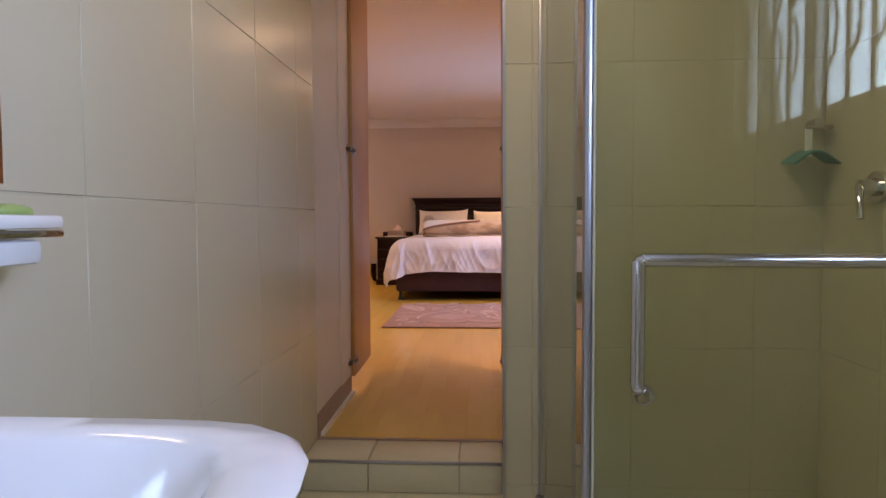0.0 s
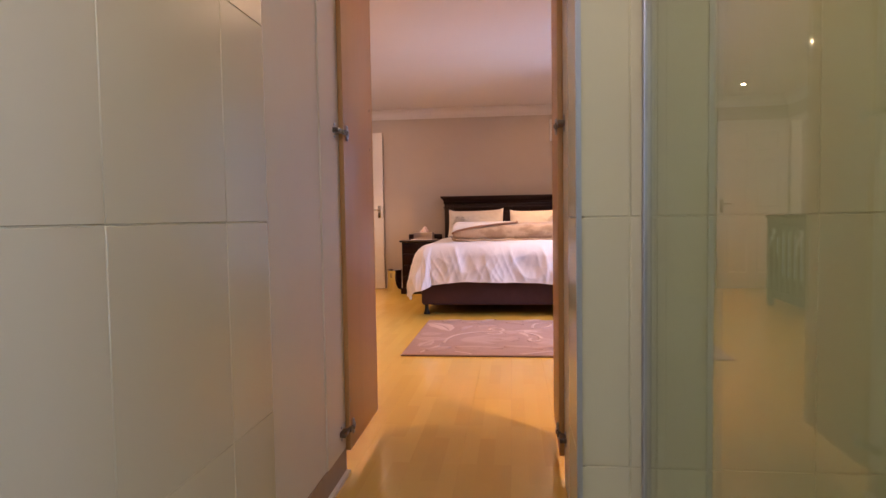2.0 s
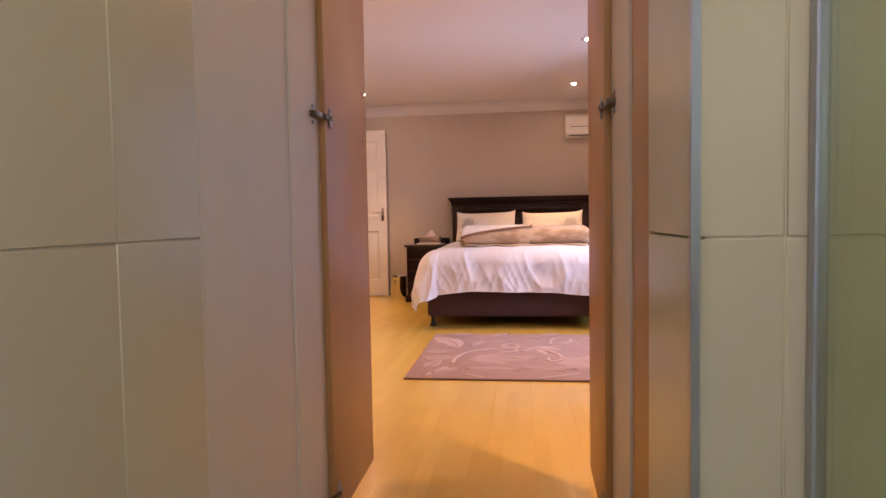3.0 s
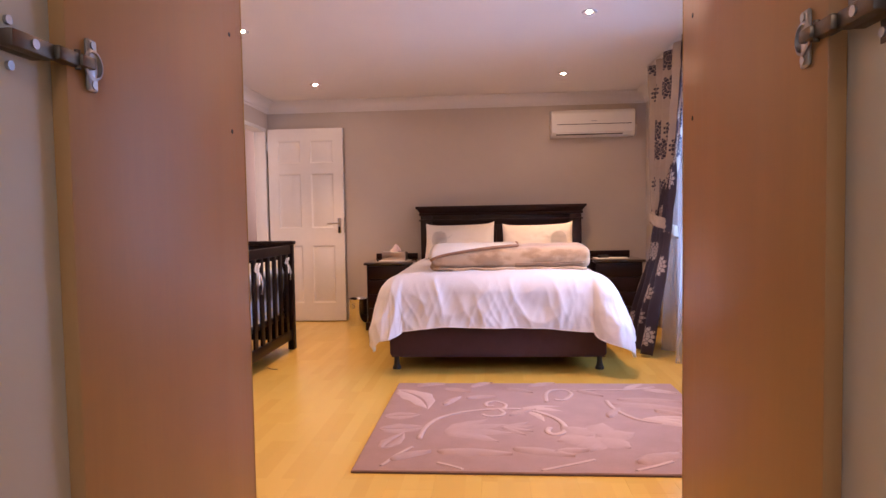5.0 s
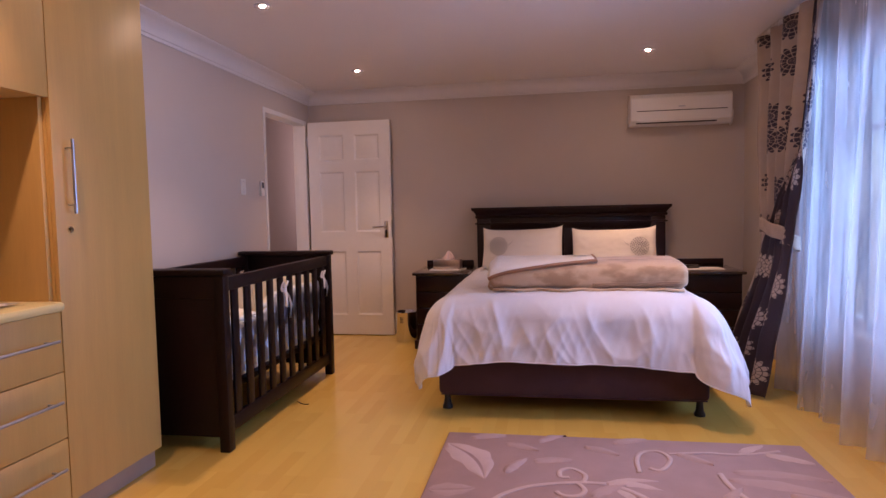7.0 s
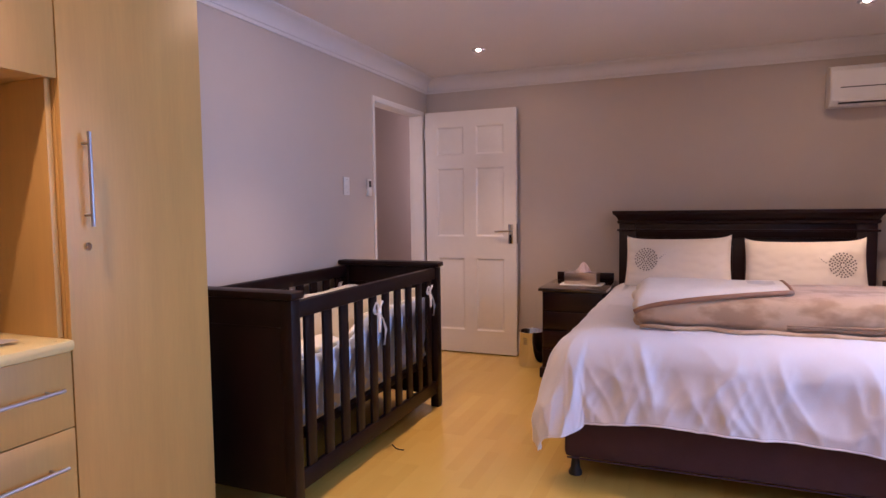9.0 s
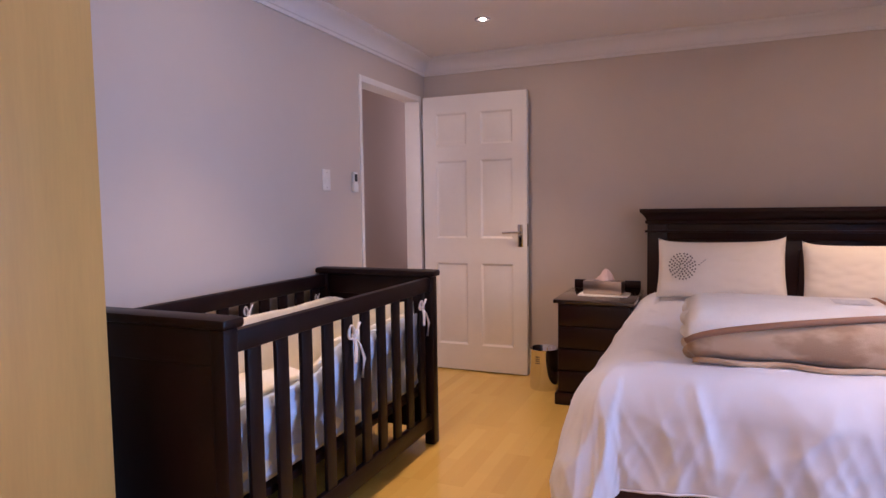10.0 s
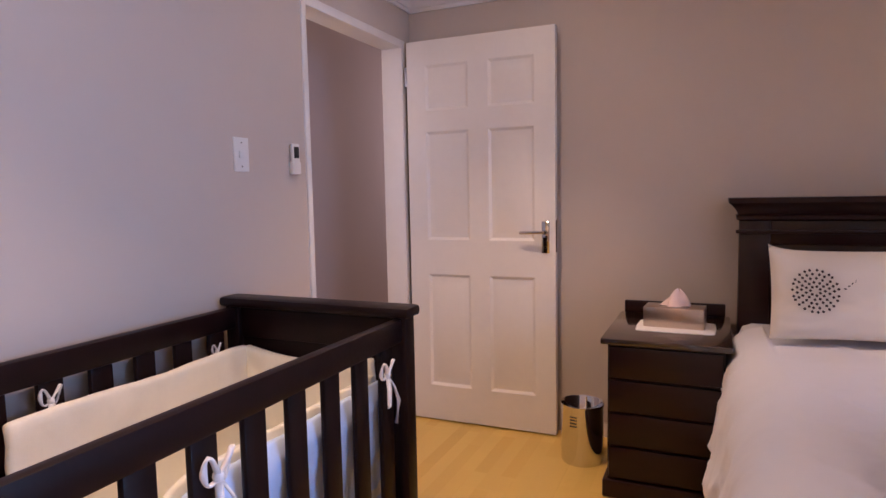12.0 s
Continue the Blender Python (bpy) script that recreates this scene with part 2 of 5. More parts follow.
def floral_material(name, ground, flower, size, petals, seed, reach):
    """Woven floral cloth: many-petalled flowers of one colour scattered on a ground, on the UV map in metres."""
    m = mat(name, ground, 0.7, var=0.08, scale=12, bump=0.25, bscale=600)
    n, l = m.node_tree.nodes, m.node_tree.links
    p = n["Principled BSDF"]
    tc, mp, vo = n.new("ShaderNodeTexCoord"), n.new("ShaderNodeMapping"), n.new("ShaderNodeTexVoronoi")
    mp.inputs["Scale"].default_value = (1 / size, 1 / size, 1)
    mp.inputs["Location"].default_value = (seed, seed * 0.7, 0)
    vo.voronoi_dimensions = "2D"
    vo.inputs["Scale"].default_value, vo.inputs["Randomness"].default_value = 1.0, 0.55
    l.new(tc.outputs["UV"], mp.inputs["Vector"]), l.new(mp.outputs["Vector"], vo.inputs["Vector"])
    sub, sep, at = n.new("ShaderNodeVectorMath"), n.new("ShaderNodeSeparateXYZ"), n.new("ShaderNodeMath")
    sub.operation = "SUBTRACT"
    l.new(mp.outputs["Vector"], sub.inputs[0]), l.new(vo.outputs["Position"], sub.inputs[1])
    l.new(sub.outputs[0], sep.inputs[0])
    at.operation = "ARCTAN2"
    l.new(sep.outputs["X"], at.inputs[0]), l.new(sep.outputs["Y"], at.inputs[1])

    def calc(op, a, b):
        k = n.new("ShaderNodeMath")
        k.operation = op
        for i, v in enumerate((a, b)):
            if isinstance(v, (int, float)):
                k.inputs[i].default_value = v
            else:
                l.new(v, k.inputs[i])
        return k.outputs[0]
    wave = calc("ABSOLUTE", calc("COSINE", calc("MULTIPLY", at.outputs[0], petals / 2), 0), 0)
    edge = calc("MULTIPLY_ADD", wave, 0.11)
    n_edge = edge.node
    n_edge.inputs[2].default_value = reach
    inside = calc("LESS_THAN", vo.outputs["Distance"], edge)
    ring = calc("GREATER_THAN", calc("ABSOLUTE", calc("SINE", calc("MULTIPLY", vo.outputs["Distance"], 34.0), 0), 0), 0.22)
    slit = calc("GREATER_THAN", wave, 0.22)
    mask = calc("MULTIPLY", calc("MULTIPLY", inside, ring), slit)
    mix = n.new("ShaderNodeMix")
    mix.data_type = "RGBA"
    old = p.inputs["Base Color"].links[0].from_socket
    l.new(mask, mix.inputs[0]), l.new(old, mix.inputs[6])
    mix.inputs[7].default_value = (*flower, 1)
    l.new(mix.outputs[2], p.inputs["Base Color"])
    return m


def blanket_material():
    m = mat("mink_blanket", (0.52, 0.37, 0.24), 0.95, var=0.10, scale=9, bump=0.6, bscale=260)
    n, l = m.node_tree.nodes, m.node_tree.links
    p = n["Principled BSDF"]
    p.inputs["Sheen Weight"].default_value = 0.3
    tc, sep = n.new("ShaderNodeTexCoord"), n.new("ShaderNodeSeparateXYZ")
    l.new(tc.outputs["Object"], sep.inputs[0])
    mp, ns = n.new("ShaderNodeMapping"), n.new("ShaderNodeTexNoise")
    mp.inputs["Scale"].default_value = (5, 8, 9)
    ns.inputs["Scale"].default_value, ns.inputs["Detail"].default_value = 1.6, 3
    l.new(tc.outputs["Object"], mp.inputs["Vector"]), l.new(mp.outputs["Vector"], ns.inputs["Vector"])
    ramp = n.new("ShaderNodeValToRGB")
    e = ramp.color_ramp.elements
    e[0].position, e[0].color = 0.40, (0.40, 0.25, 0.135, 1)
    e[1].position, e[1].color = 0.56, (0.60, 0.42, 0.26, 1)
    l.new(ns.outputs["Fac"], ramp.inputs["Fac"])
    mix = n.new("ShaderNodeMix")
    mix.data_type = "RGBA"
    mix.inputs[0].default_value = 0.9
    old = p.inputs["Base Color"].links[0].from_socket
    l.new(old, mix.inputs[6]), l.new(ramp.outputs["Color"], mix.inputs[7]), l.new(mix.outputs[2], p.inputs["Base Color"])
    return m


def stave_pattern(m, pale, deep):
    """Short staves of slightly different tone across the boards."""
    n, l = m.node_tree.nodes, m.node_tree.links
    p = n["Principled BSDF"]
    geo, sep, com, br = n.new("ShaderNodeNewGeometry"), n.new("ShaderNodeSeparateXYZ"), n.new("ShaderNodeCombineXYZ"), n.new("ShaderNodeTexBrick")
    l.new(geo.outputs["Position"], sep.inputs[0])
    l.new(sep.outputs["Y"], com.inputs["X"]), l.new(sep.outputs["X"], com.inputs["Y"]), l.new(com.outputs[0], br.inputs["Vector"])
    for key, v in (("Scale", 1.0), ("Mortar Size", 0.0), ("Brick Width", 0.43), ("Row Height", 0.064), ("Bias", 0.0)):
        br.inputs[key].default_value = v
    br.offset, br.offset_frequency = 0.37, 3
    br.inputs["Color1"].default_value, br.inputs["Color2"].default_value = (*pale, 1), (*deep, 1)
    mul = n.new("ShaderNodeVectorMath")
    mul.operation = "MULTIPLY"
    old = p.inputs["Base Color"].links[0].from_socket
    l.new(old, mul.inputs[0]), l.new(br.outputs["Color"], mul.inputs[1]), l.new(mul.outputs["Vector"], p.inputs["Base Color"])


stave_pattern(LAMINATE, (1.04, 1.05, 1.08), (0.95, 0.93, 0.88))
SHEER = sheer_material()
DRAPE_LIGHT = floral_material("beige_floral_cloth", (0.37, 0.30, 0.25), (0.030, 0.022, 0.045), 0.25, 14, 3.3, 0.23)
DRAPE_DARK = floral_material("aubergine_floral_cloth", (0.030, 0.018, 0.030), (0.42, 0.34, 0.28), 0.27, 12, 5.1, 0.20)
DRAPE_BAND = mat("beige_band_cloth", (0.40, 0.32, 0.26), 0.75, var=0.18, scale=14, bump=0.25, bscale=500)
BLANKET = blanket_material()
BLANKETWHITE = mat("cream_fleece", (0.84, 0.79, 0.72), 0.95, var=0.05, scale=12, bump=0.6, bscale=240)
BLANKETEDGE = mat("brown_blanket_binding", (0.30, 0.15, 0.08), 0.6, var=0.08, scale=30)
BLANKETSTRIPE = mat("tan_blanket_stripe", (0.40, 0.26, 0.16), 0.95, var=0.08, scale=30, bump=0.5, bscale=260)
BLANKETGREY = mat("grey_label", (0.66, 0.63, 0.60), 0.8, var=0.1, scale=60)
RUG = mat("mauve_wool_pile", (0.37, 0.245, 0.235), 0.95, var=0.09, scale=8, bump=0.9, bscale=330)
RUGPALE = mat("pale_mauve_pile", (0.53, 0.385, 0.365), 0.95, var=0.07, scale=9, bump=0.9, bscale=330)
RUGMID = mat("dusty_mauve_pile", (0.435, 0.30, 0.285), 0.95, var=0.07, scale=9, bump=0.9, bscale=330)
RUGEDGE = mat("rug_binding", (0.12, 0.07, 0.07), 0.9, var=0.1, scale=30)
PRINT = mat("brown_print", (0.040, 0.024, 0.026), 0.85, var=0.1, scale=40)
BUMPER = mat("cream_bumper_cotton", (0.90, 0.86, 0.74), 0.9, var=0.03, scale=8, bump=0.3, bscale=400)
# bumper cloth again, with the window's blue light put into its colour
BUMPERBLUELIT = mat("blue_lit_bumper_cotton", (0.60, 0.72, 0.98), 0.9, var=0.04, scale=8, bump=0.3, bscale=400)
STEELBOX = mat("brushed_bronze_steel", (0.55, 0.46, 0.40), 0.3, 1.0, var=0.06, scale=8, stretch=(1, 1, 12))
RIBBON = mat("white_ribbon", (0.80, 0.78, 0.78), 0.6, var=0.02, scale=20)
TISSUE = mat("pink_tissue", (0.80, 0.62, 0.58), 0.95, var=0.03, scale=20)
LACE = mat("white_doily", (0.78, 0.75, 0.72), 0.95, var=0.05, scale=60, bump=0.5, bscale=300)
GLOSSTOP = mat("glass_topped_mahogany", (0.030, 0.016, 0.012), 0.08, var=0.2, scale=3, coat=1.0)
PLINTH = mat("taupe_plinth", (0.34, 0.25, 0.19), 0.5, var=0.06, scale=6, stretch=(1, 4, 1))
COUNTER = mat("cream_postformed_top", (0.74, 0.63, 0.30), 0.3, var=0.04, scale=8)
BRICK = mat("painted_garden_wall", (0.62, 0.60, 0.55), 0.9, var=0.12, scale=5, bump=0.4, bscale=40, island=0.05)
FOLIAGE = mat("garden_foliage", (0.06, 0.11, 0.04), 0.7, var=0.35, scale=6)
BARK = mat("bark", (0.10, 0.07, 0.05), 0.9, var=0.3, scale=14, bump=0.6, bscale=60)
PAVING = mat("garden_paving", (0.32, 0.28, 0.24), 0.9, var=0.15, scale=3, bump=0.4, bscale=60)
IRON = mat("painted_burglar_bar", (0.10, 0.10, 0.11), 0.5, var=0.06, scale=12)
TEAL = mat("teal_soap", (0.12, 0.33, 0.32), 0.4, var=0.08, scale=20)
GREEN = mat("green_soap", (0.25, 0.38, 0.12), 0.4, var=0.08, scale=20)
FROST = mat("frosted_white_glass", (0.80, 0.82, 0.84), 0.25, var=0.02, scale=12)


# ---- structure: bedroom ----
def wall(name, b, material, label, cat="wall", parent=None):
    ob = boxpart(name, b, material, parent, "", 0)
    return setting(ob, label, cat)


floor = wall("floor", (X0 - 0.1, X1 + 0.02, -6.36, Y1 + 0.02, -0.25, -0.006), mat("underlay", (0.25, 0.15, 0.07), 0.8), "pale maple laminate floor of long narrow boards", "floor")
ceiling = wall("ceiling", (-3.8, X1 + 0.3, -10.4, 2.6, CEIL, CEIL + 0.15), CEILING, "matt off-white plastered ceiling with recessed downlights", "ceiling")
wall("wall_headboard", (X0 - 0.11, X1 + 0.25, Y1, Y1 + 0.15, -0.2, CEIL), PLASTER, "smooth taupe painted wall behind the headboard")
wall_left = wall("wall_left", (X0 - 0.11, X0, -6.4, -0.80, -0.2, CEIL), PLASTER, "smooth taupe painted wall behind the cot")
wall("wall_left_head", (X0 - 0.11, X0, -0.80, 0.108, 2.055, CEIL), PLASTER, "taupe wall above the bedroom doorway")
wall("wall_left_return", (X0 - 0.11, X0, 0.108, Y1, -0.2, CEIL), PLASTER, "narrow taupe wall beside the bedroom doorway")
WY0, WY1, WZ0, WZ1 = -3.75, -1.48, 0.46, 2.03
wall("wall_window_end", (X1, X1 + 0.22, WY1, Y1, -0.2, CEIL), PLASTER, "taupe wall between the window and the headboard wall")
wall("wall_window_start", (X1, X1 + 0.22, -5.9, WY0, -0.2, CEIL), PLASTER, "taupe wall beside the window")
wall("wall_window_sill", (X1, X1 + 0.22, WY0, WY1, -0.2, WZ0), PLASTER, "taupe wall under the window")
wall("wall_window_head", (X1, X1 + 0.22, WY0, WY1, WZ1, CEIL), PLASTER, "taupe wall above the window")
wall("wall_passage_left", (X0, PX0 - 0.02, -6.36, Y0, 0, CEIL), PLASTER, "plain wall beside the passage to the bathroom")
wall("wall_passage_right", (PX1 + 0.02, X1, -6.40, Y0, 0, CEIL), PLASTER, "plain wall beside the passage to the bathroom")
wall("passage_head", (PX0 - 0.02, PX1 + 0.02, -6.40, Y0, 2.16, CEIL), MELAMINE, "plain bulkhead above the passage")


def cornice(name, p, q, inward, label):
    """Coved plaster cornice from p to q, its profile leaning inward."""
    bm = bmesh.new()
    prof = [(0.0, -0.115), (0.012, -0.115), (0.014, -0.098), (0.022, -0.094)]
    prof += [(0.022 + 0.075 * (1 - math.cos(a)), -0.094 + 0.078 * math.sin(a)) for a in [k * math.pi / 12 for k in range(1, 7)]]
    prof += [(0.104, -0.012), (0.112, -0.008), (0.112, 0.0), (0.0, 0.0)]
    rings = []
    for end in (p, q):
        rings.append([bm.verts.new((end[0] + inward[0] * d, end[1] + inward[1] * d, CEIL + z)) for d, z in prof])
    k = len(prof)
    for i in range(k):
        bm.faces.new((rings[0][i], rings[0][(i + 1) % k], rings[1][(i + 1) % k], rings[1][i]))
    bm.faces.new(rings[0]), bm.faces.new(rings[1][::-1])
    return setting(part(name, bm, CORNICE, None, "", 30), label, "cornice")


cornice("cornice_headboard", (X0, Y1), (X1, Y1), (0, -1), "white coved plaster cornice above the headboard wall")
cornice("cornice_left", (X0, -3.0), (X0, Y1), (1, 0), "white coved plaster cornice above the cot wall")
cornice("cornice_window", (X1, Y0), (X1, Y1), (-1, 0), "white coved plaster cornice above the window")
for name, b in (("baseboard_headboard", (-0.74, -0.49, Y1 - 0.012, Y1, 0, 0.07)),):
    wall(name, b, WHITE, "low white painted skirting on the headboard wall", "skirting")

# hall seen through the doorway
wall("hall_floor", (-3.8, X0 - 0.11, -1.6, 2.6, -0.25, 0.0), LAMINATE, "laminate floor of the hall", "floor")
wall("hall_wall", (-2.5, -2.32, -1.6, 2.4, 0, CEIL), HALLPAINT, "mauve-grey painted hall wall")
wall("hall_wall_near", (-3.8, X0 - 0.11, -1.7, -1.5, 0, CEIL), HALLPAINT, "mauve-grey painted hall wall")
wall("hall_wall_end", (-2.32, X0 - 0.11, 2.3, 2.5, 0, CEIL), HALLPAINT, "mauve-grey painted hall wall")
wall("hall_wall_side", (X0 - 0.11, X0, Y1 + 0.15, 2.5, 0, CEIL), HALLPAINT, "mauve-grey painted hall wall")

door_frame = new("door_1")
setting(door_frame, "white painted door frame round the bedroom doorway", "door frame")
FX0, FX1 = X0 - 0.115, X0 + 0.008
boxpart("jamb", (FX0, FX1, -0.80, -0.768, 0, 2.055), WHITE, door_frame, "", 0.004)
boxpart("jamb", (FX0, FX1, 0.068, 0.108, 0, 2.055), WHITE, door_frame, "", 0.004)
boxpart("head", (FX0, FX1, -0.768, 0.068, 2.014, 2.055), WHITE, door_frame, "", 0.004)
boxpart("strike_plate", (FX1 - 0.03, FX1 - 0.005, -0.772, -0.766, 0.98, 1.06), DARKMETAL, door_frame, "dark metal strike plate", 0.001)


def door_leaf():
    """Six-panel white door, hinged at its left edge, standing open along the headboard wall."""
    d = thing("door", (-1.57, 0.10, 0.01), "open white six-panel moulded door against the taupe wall", "door", turn=0.3)
    w, h = 0.796, 2.028
    bm = bmesh.new()
    cols = [(0.105, 0.345), (0.452, 0.692)]
    rows = [(0.19, 0.80), (0.985, 1.555), (1.665, 1.90)]
    xs = sorted({0, w, *[v for c in cols for v in c]})
    zs = sorted({0, h, *[v for r in rows for v in r]})
    for i in range(len(xs) - 1):
        for j in range(len(zs) - 1):
            a, b, c, e = xs[i], xs[i + 1], zs[j], zs[j + 1]
            if (a, b) in cols and (c, e) in rows:
                loops = [(0, -0.02), (0.014, -0.011), (0.022, -0.011), (0.048, -0.0185)]
                prev = None
                for ins, y in loops:
                    ring = [bm.verts.new((a + ins, y, c + ins)), bm.verts.new((b - ins, y, c + ins)), bm.verts.new((b - ins, y, e - ins)), bm.verts.new((a + ins, y, e - ins))]
                    if prev:
                        for k in range(4):
                            bm.faces.new((prev[k], prev[(k + 1) % 4], ring[(k + 1) % 4], ring[k]))
                    prev = ring
                bm.faces.new(prev)
            else:
                bm.faces.new([bm.verts.new(v) for v in ((a, -0.02, c), (b, -0.02, c), (b, -0.02, e), (a, -0.02, e))])
    bmesh.ops.remove_doubles(bm, verts=bm.verts, dist=0.0003)
    rim = [e for e in bm.edges if e.is_boundary]
    out = bmesh.ops.extrude_edge_only(bm, edges=rim)["geom"]
    for v in out:
        if isinstance(v, bmesh.types.BMVert):
            v.co.y = 0.02
    bm.faces.new([bm.verts.new(v) for v in ((0, 0.02, 0), (w, 0.02, 0), (w, 0.02, h), (0, 0.02, h))])
    part("panelled_leaf", bm, WHITE, d, "white moulded six-panel leaf", 25)
    hp = boxpart("handle_plate", (0.728, 0.768, -0.028, -0.02, 0.925, 1.085), CHROME, d, "chrome lever handle plate", 0.003)
    bm = bmesh.new()
    cyl(bm, (0.748, -0.028, 1.03), (0.748, -0.062, 1.03), 0.010)
    tube(bm, [(0.75, -0.06, 1.03), (0.70, -0.064, 1.03), (0.66, -0.062, 1.028), (0.625, -0.056, 1.027)], 0.008)
    part("lever", bm, CHROME, hp, "chrome door lever", 50)
    bm = bmesh.new()
    cyl(bm, (0.748, -0.0275, 0.955), (0.748, -0.0295, 0.955), 0.006)
    part("keyhole", bm, BLACK, hp)
    boxpart("latch_plate", (w - 0.002, w + 0.002, -0.012, 0.012, 0.93, 1.09), DARKMETAL, d, "", 0.001)
    for z in (0.2, 1.8):
        boxpart("hinge", (-0.012, 0.0, -0.026, -0.016, z, z + 0.1), ALU, d, "", 0.002)


door_leaf()

# window of the bedroom with its burglar bars
window = new("window_1")
setting(window, "wide window with scrolled burglar bars behind voile curtains", "window")
for name, b in (("window_frame", (X1 + 0.06, X1 + 0.11, WY0, WY1, WZ0, WZ0 + 0.06)), ("window_frame", (X1 + 0.06, X1 + 0.11, WY0, WY1, WZ1 - 0.06, WZ1)),
                ("window_frame", (X1 + 0.06, X1 + 0.11, WY0, WY0 + 0.06, WZ0 + 0.06, WZ1 - 0.06)), ("window_frame", (X1 + 0.06, X1 + 0.11, WY1 - 0.06, WY1, WZ0 + 0.06, WZ1 - 0.06)),
                ("mullion", (X1 + 0.06, X1 + 0.11, -2.29, -2.24, WZ0 + 0.06, WZ1 - 0.06)), ("mullion", (X1 + 0.06, X1 + 0.11, -3.02, -2.97, WZ0 + 0.06, WZ1 - 0.06)),
                ("transom", (X1 + 0.06, X1 + 0.11, -2.24, WY1 - 0.06, 1.56, 1.60)),
                ("window_sill", (X1 - 0.03, X1 + 0.06, WY0, WY1, WZ0 - 0.03, WZ0 + 0.004))):
    boxpart(name, b, WHITE, window, "", 0.004)
for a, b in ((WY0 + 0.06, -3.02), (-2.97, -2.29), (-2.24, WY1 - 0.06)):
    pane = boxpart("pane", (X1 + 0.083, X1 + 0.088, a, b, WZ0 + 0.06, WZ1 - 0.06), GLASS, window, "", 0)
    pane.visible_shadow = False


def scroll_bar(x, y, z0, z1, parent, mirrored):
    """An upright burglar bar with S-scrolls."""
    bm = bmesh.new()
    cyl(bm, (x, y, z0), (x, y, z1), 0.009, seg=8)
    for zc in (z0 + 0.28 * (z1 - z0), z0 + 0.76 * (z1 - z0)):
        s = -1 if mirrored else 1
        for up in (-1, 1):
            pts = [(x, y + s * 0.07 * math.sin(a * 0.5) * (1.15 - 0.09 * a), zc + up * (0.16 * (1 - math.cos(a * 0.5)) - 0.02 * a)) for a in [k * 0.5 for k in range(13)]]
            tube(bm, pts, 0.008, 6)
    return part("burglar_bar", bm, IRON, parent, "", 60)


for k in range(15):
    scroll_bar(X1 + 0.035, WY0 + 0.10 + k * 0.148, WZ0 + 0.01, WZ1 - 0.01, window, k % 2)

# garden outside the window
wall("garden", (X1 + 0.22, 60, -40, 40, -0.4, -0.12), PAVING, "pale paving of the garden outside the window", "ground")
gw = new("garden_wall")
setting(gw, "pale painted block wall across the garden", "garden wall")
boxpart("wall_core", (5.62, 5.82, -9, 4, -0.12, 2.0), BRICK, gw, "", 0.004)
boxpart("coping", (5.56, 5.86, -9, 4, 2.0, 2.08), BRICK, gw, "", 0.01)

# ---- passage ----
wall("panel_passage_left", (PX0 - 0.02, PX0, -6.36, -5.93, 0.10, 2.16), MELAMINE, "white melamine side panel of the passage", "panel")
wall("panel_passage_left_post", (PX0 - 0.02, PX0 + 0.006, -5.93, Y0 - 0.005, 0.10, 2.16), MELAMINE, "cream melamine hinge post of the passage", "panel")
wall("plinth_passage_left", (PX0 - 0.02, PX0 + 0.004, -6.355, Y0 - 0.005, 0, 0.10), PLINTH, "taupe plinth along the passage floor", "skirting")
wall("quadrant_passage_left", (PX0 + 0.004, PX0 + 0.018, -6.33, Y0 - 0.005, 0, 0.014), MELAMINE, "pale quadrant bead along the passage plinth", "skirting")
wall("panel_passage_right", (PX1, PX1 + 0.02, -6.40, -5.98, 0.0, 2.16), LEAFBROWN, "beech-coloured side panel of the passage", "panel")
wall("panel_passage_right_post", (PX1 - 0.006, PX1 + 0.02, -5.98, Y0 - 0.005, 0.0, 2.16), MELAMINE, "cream melamine hinge post of the passage", "panel")


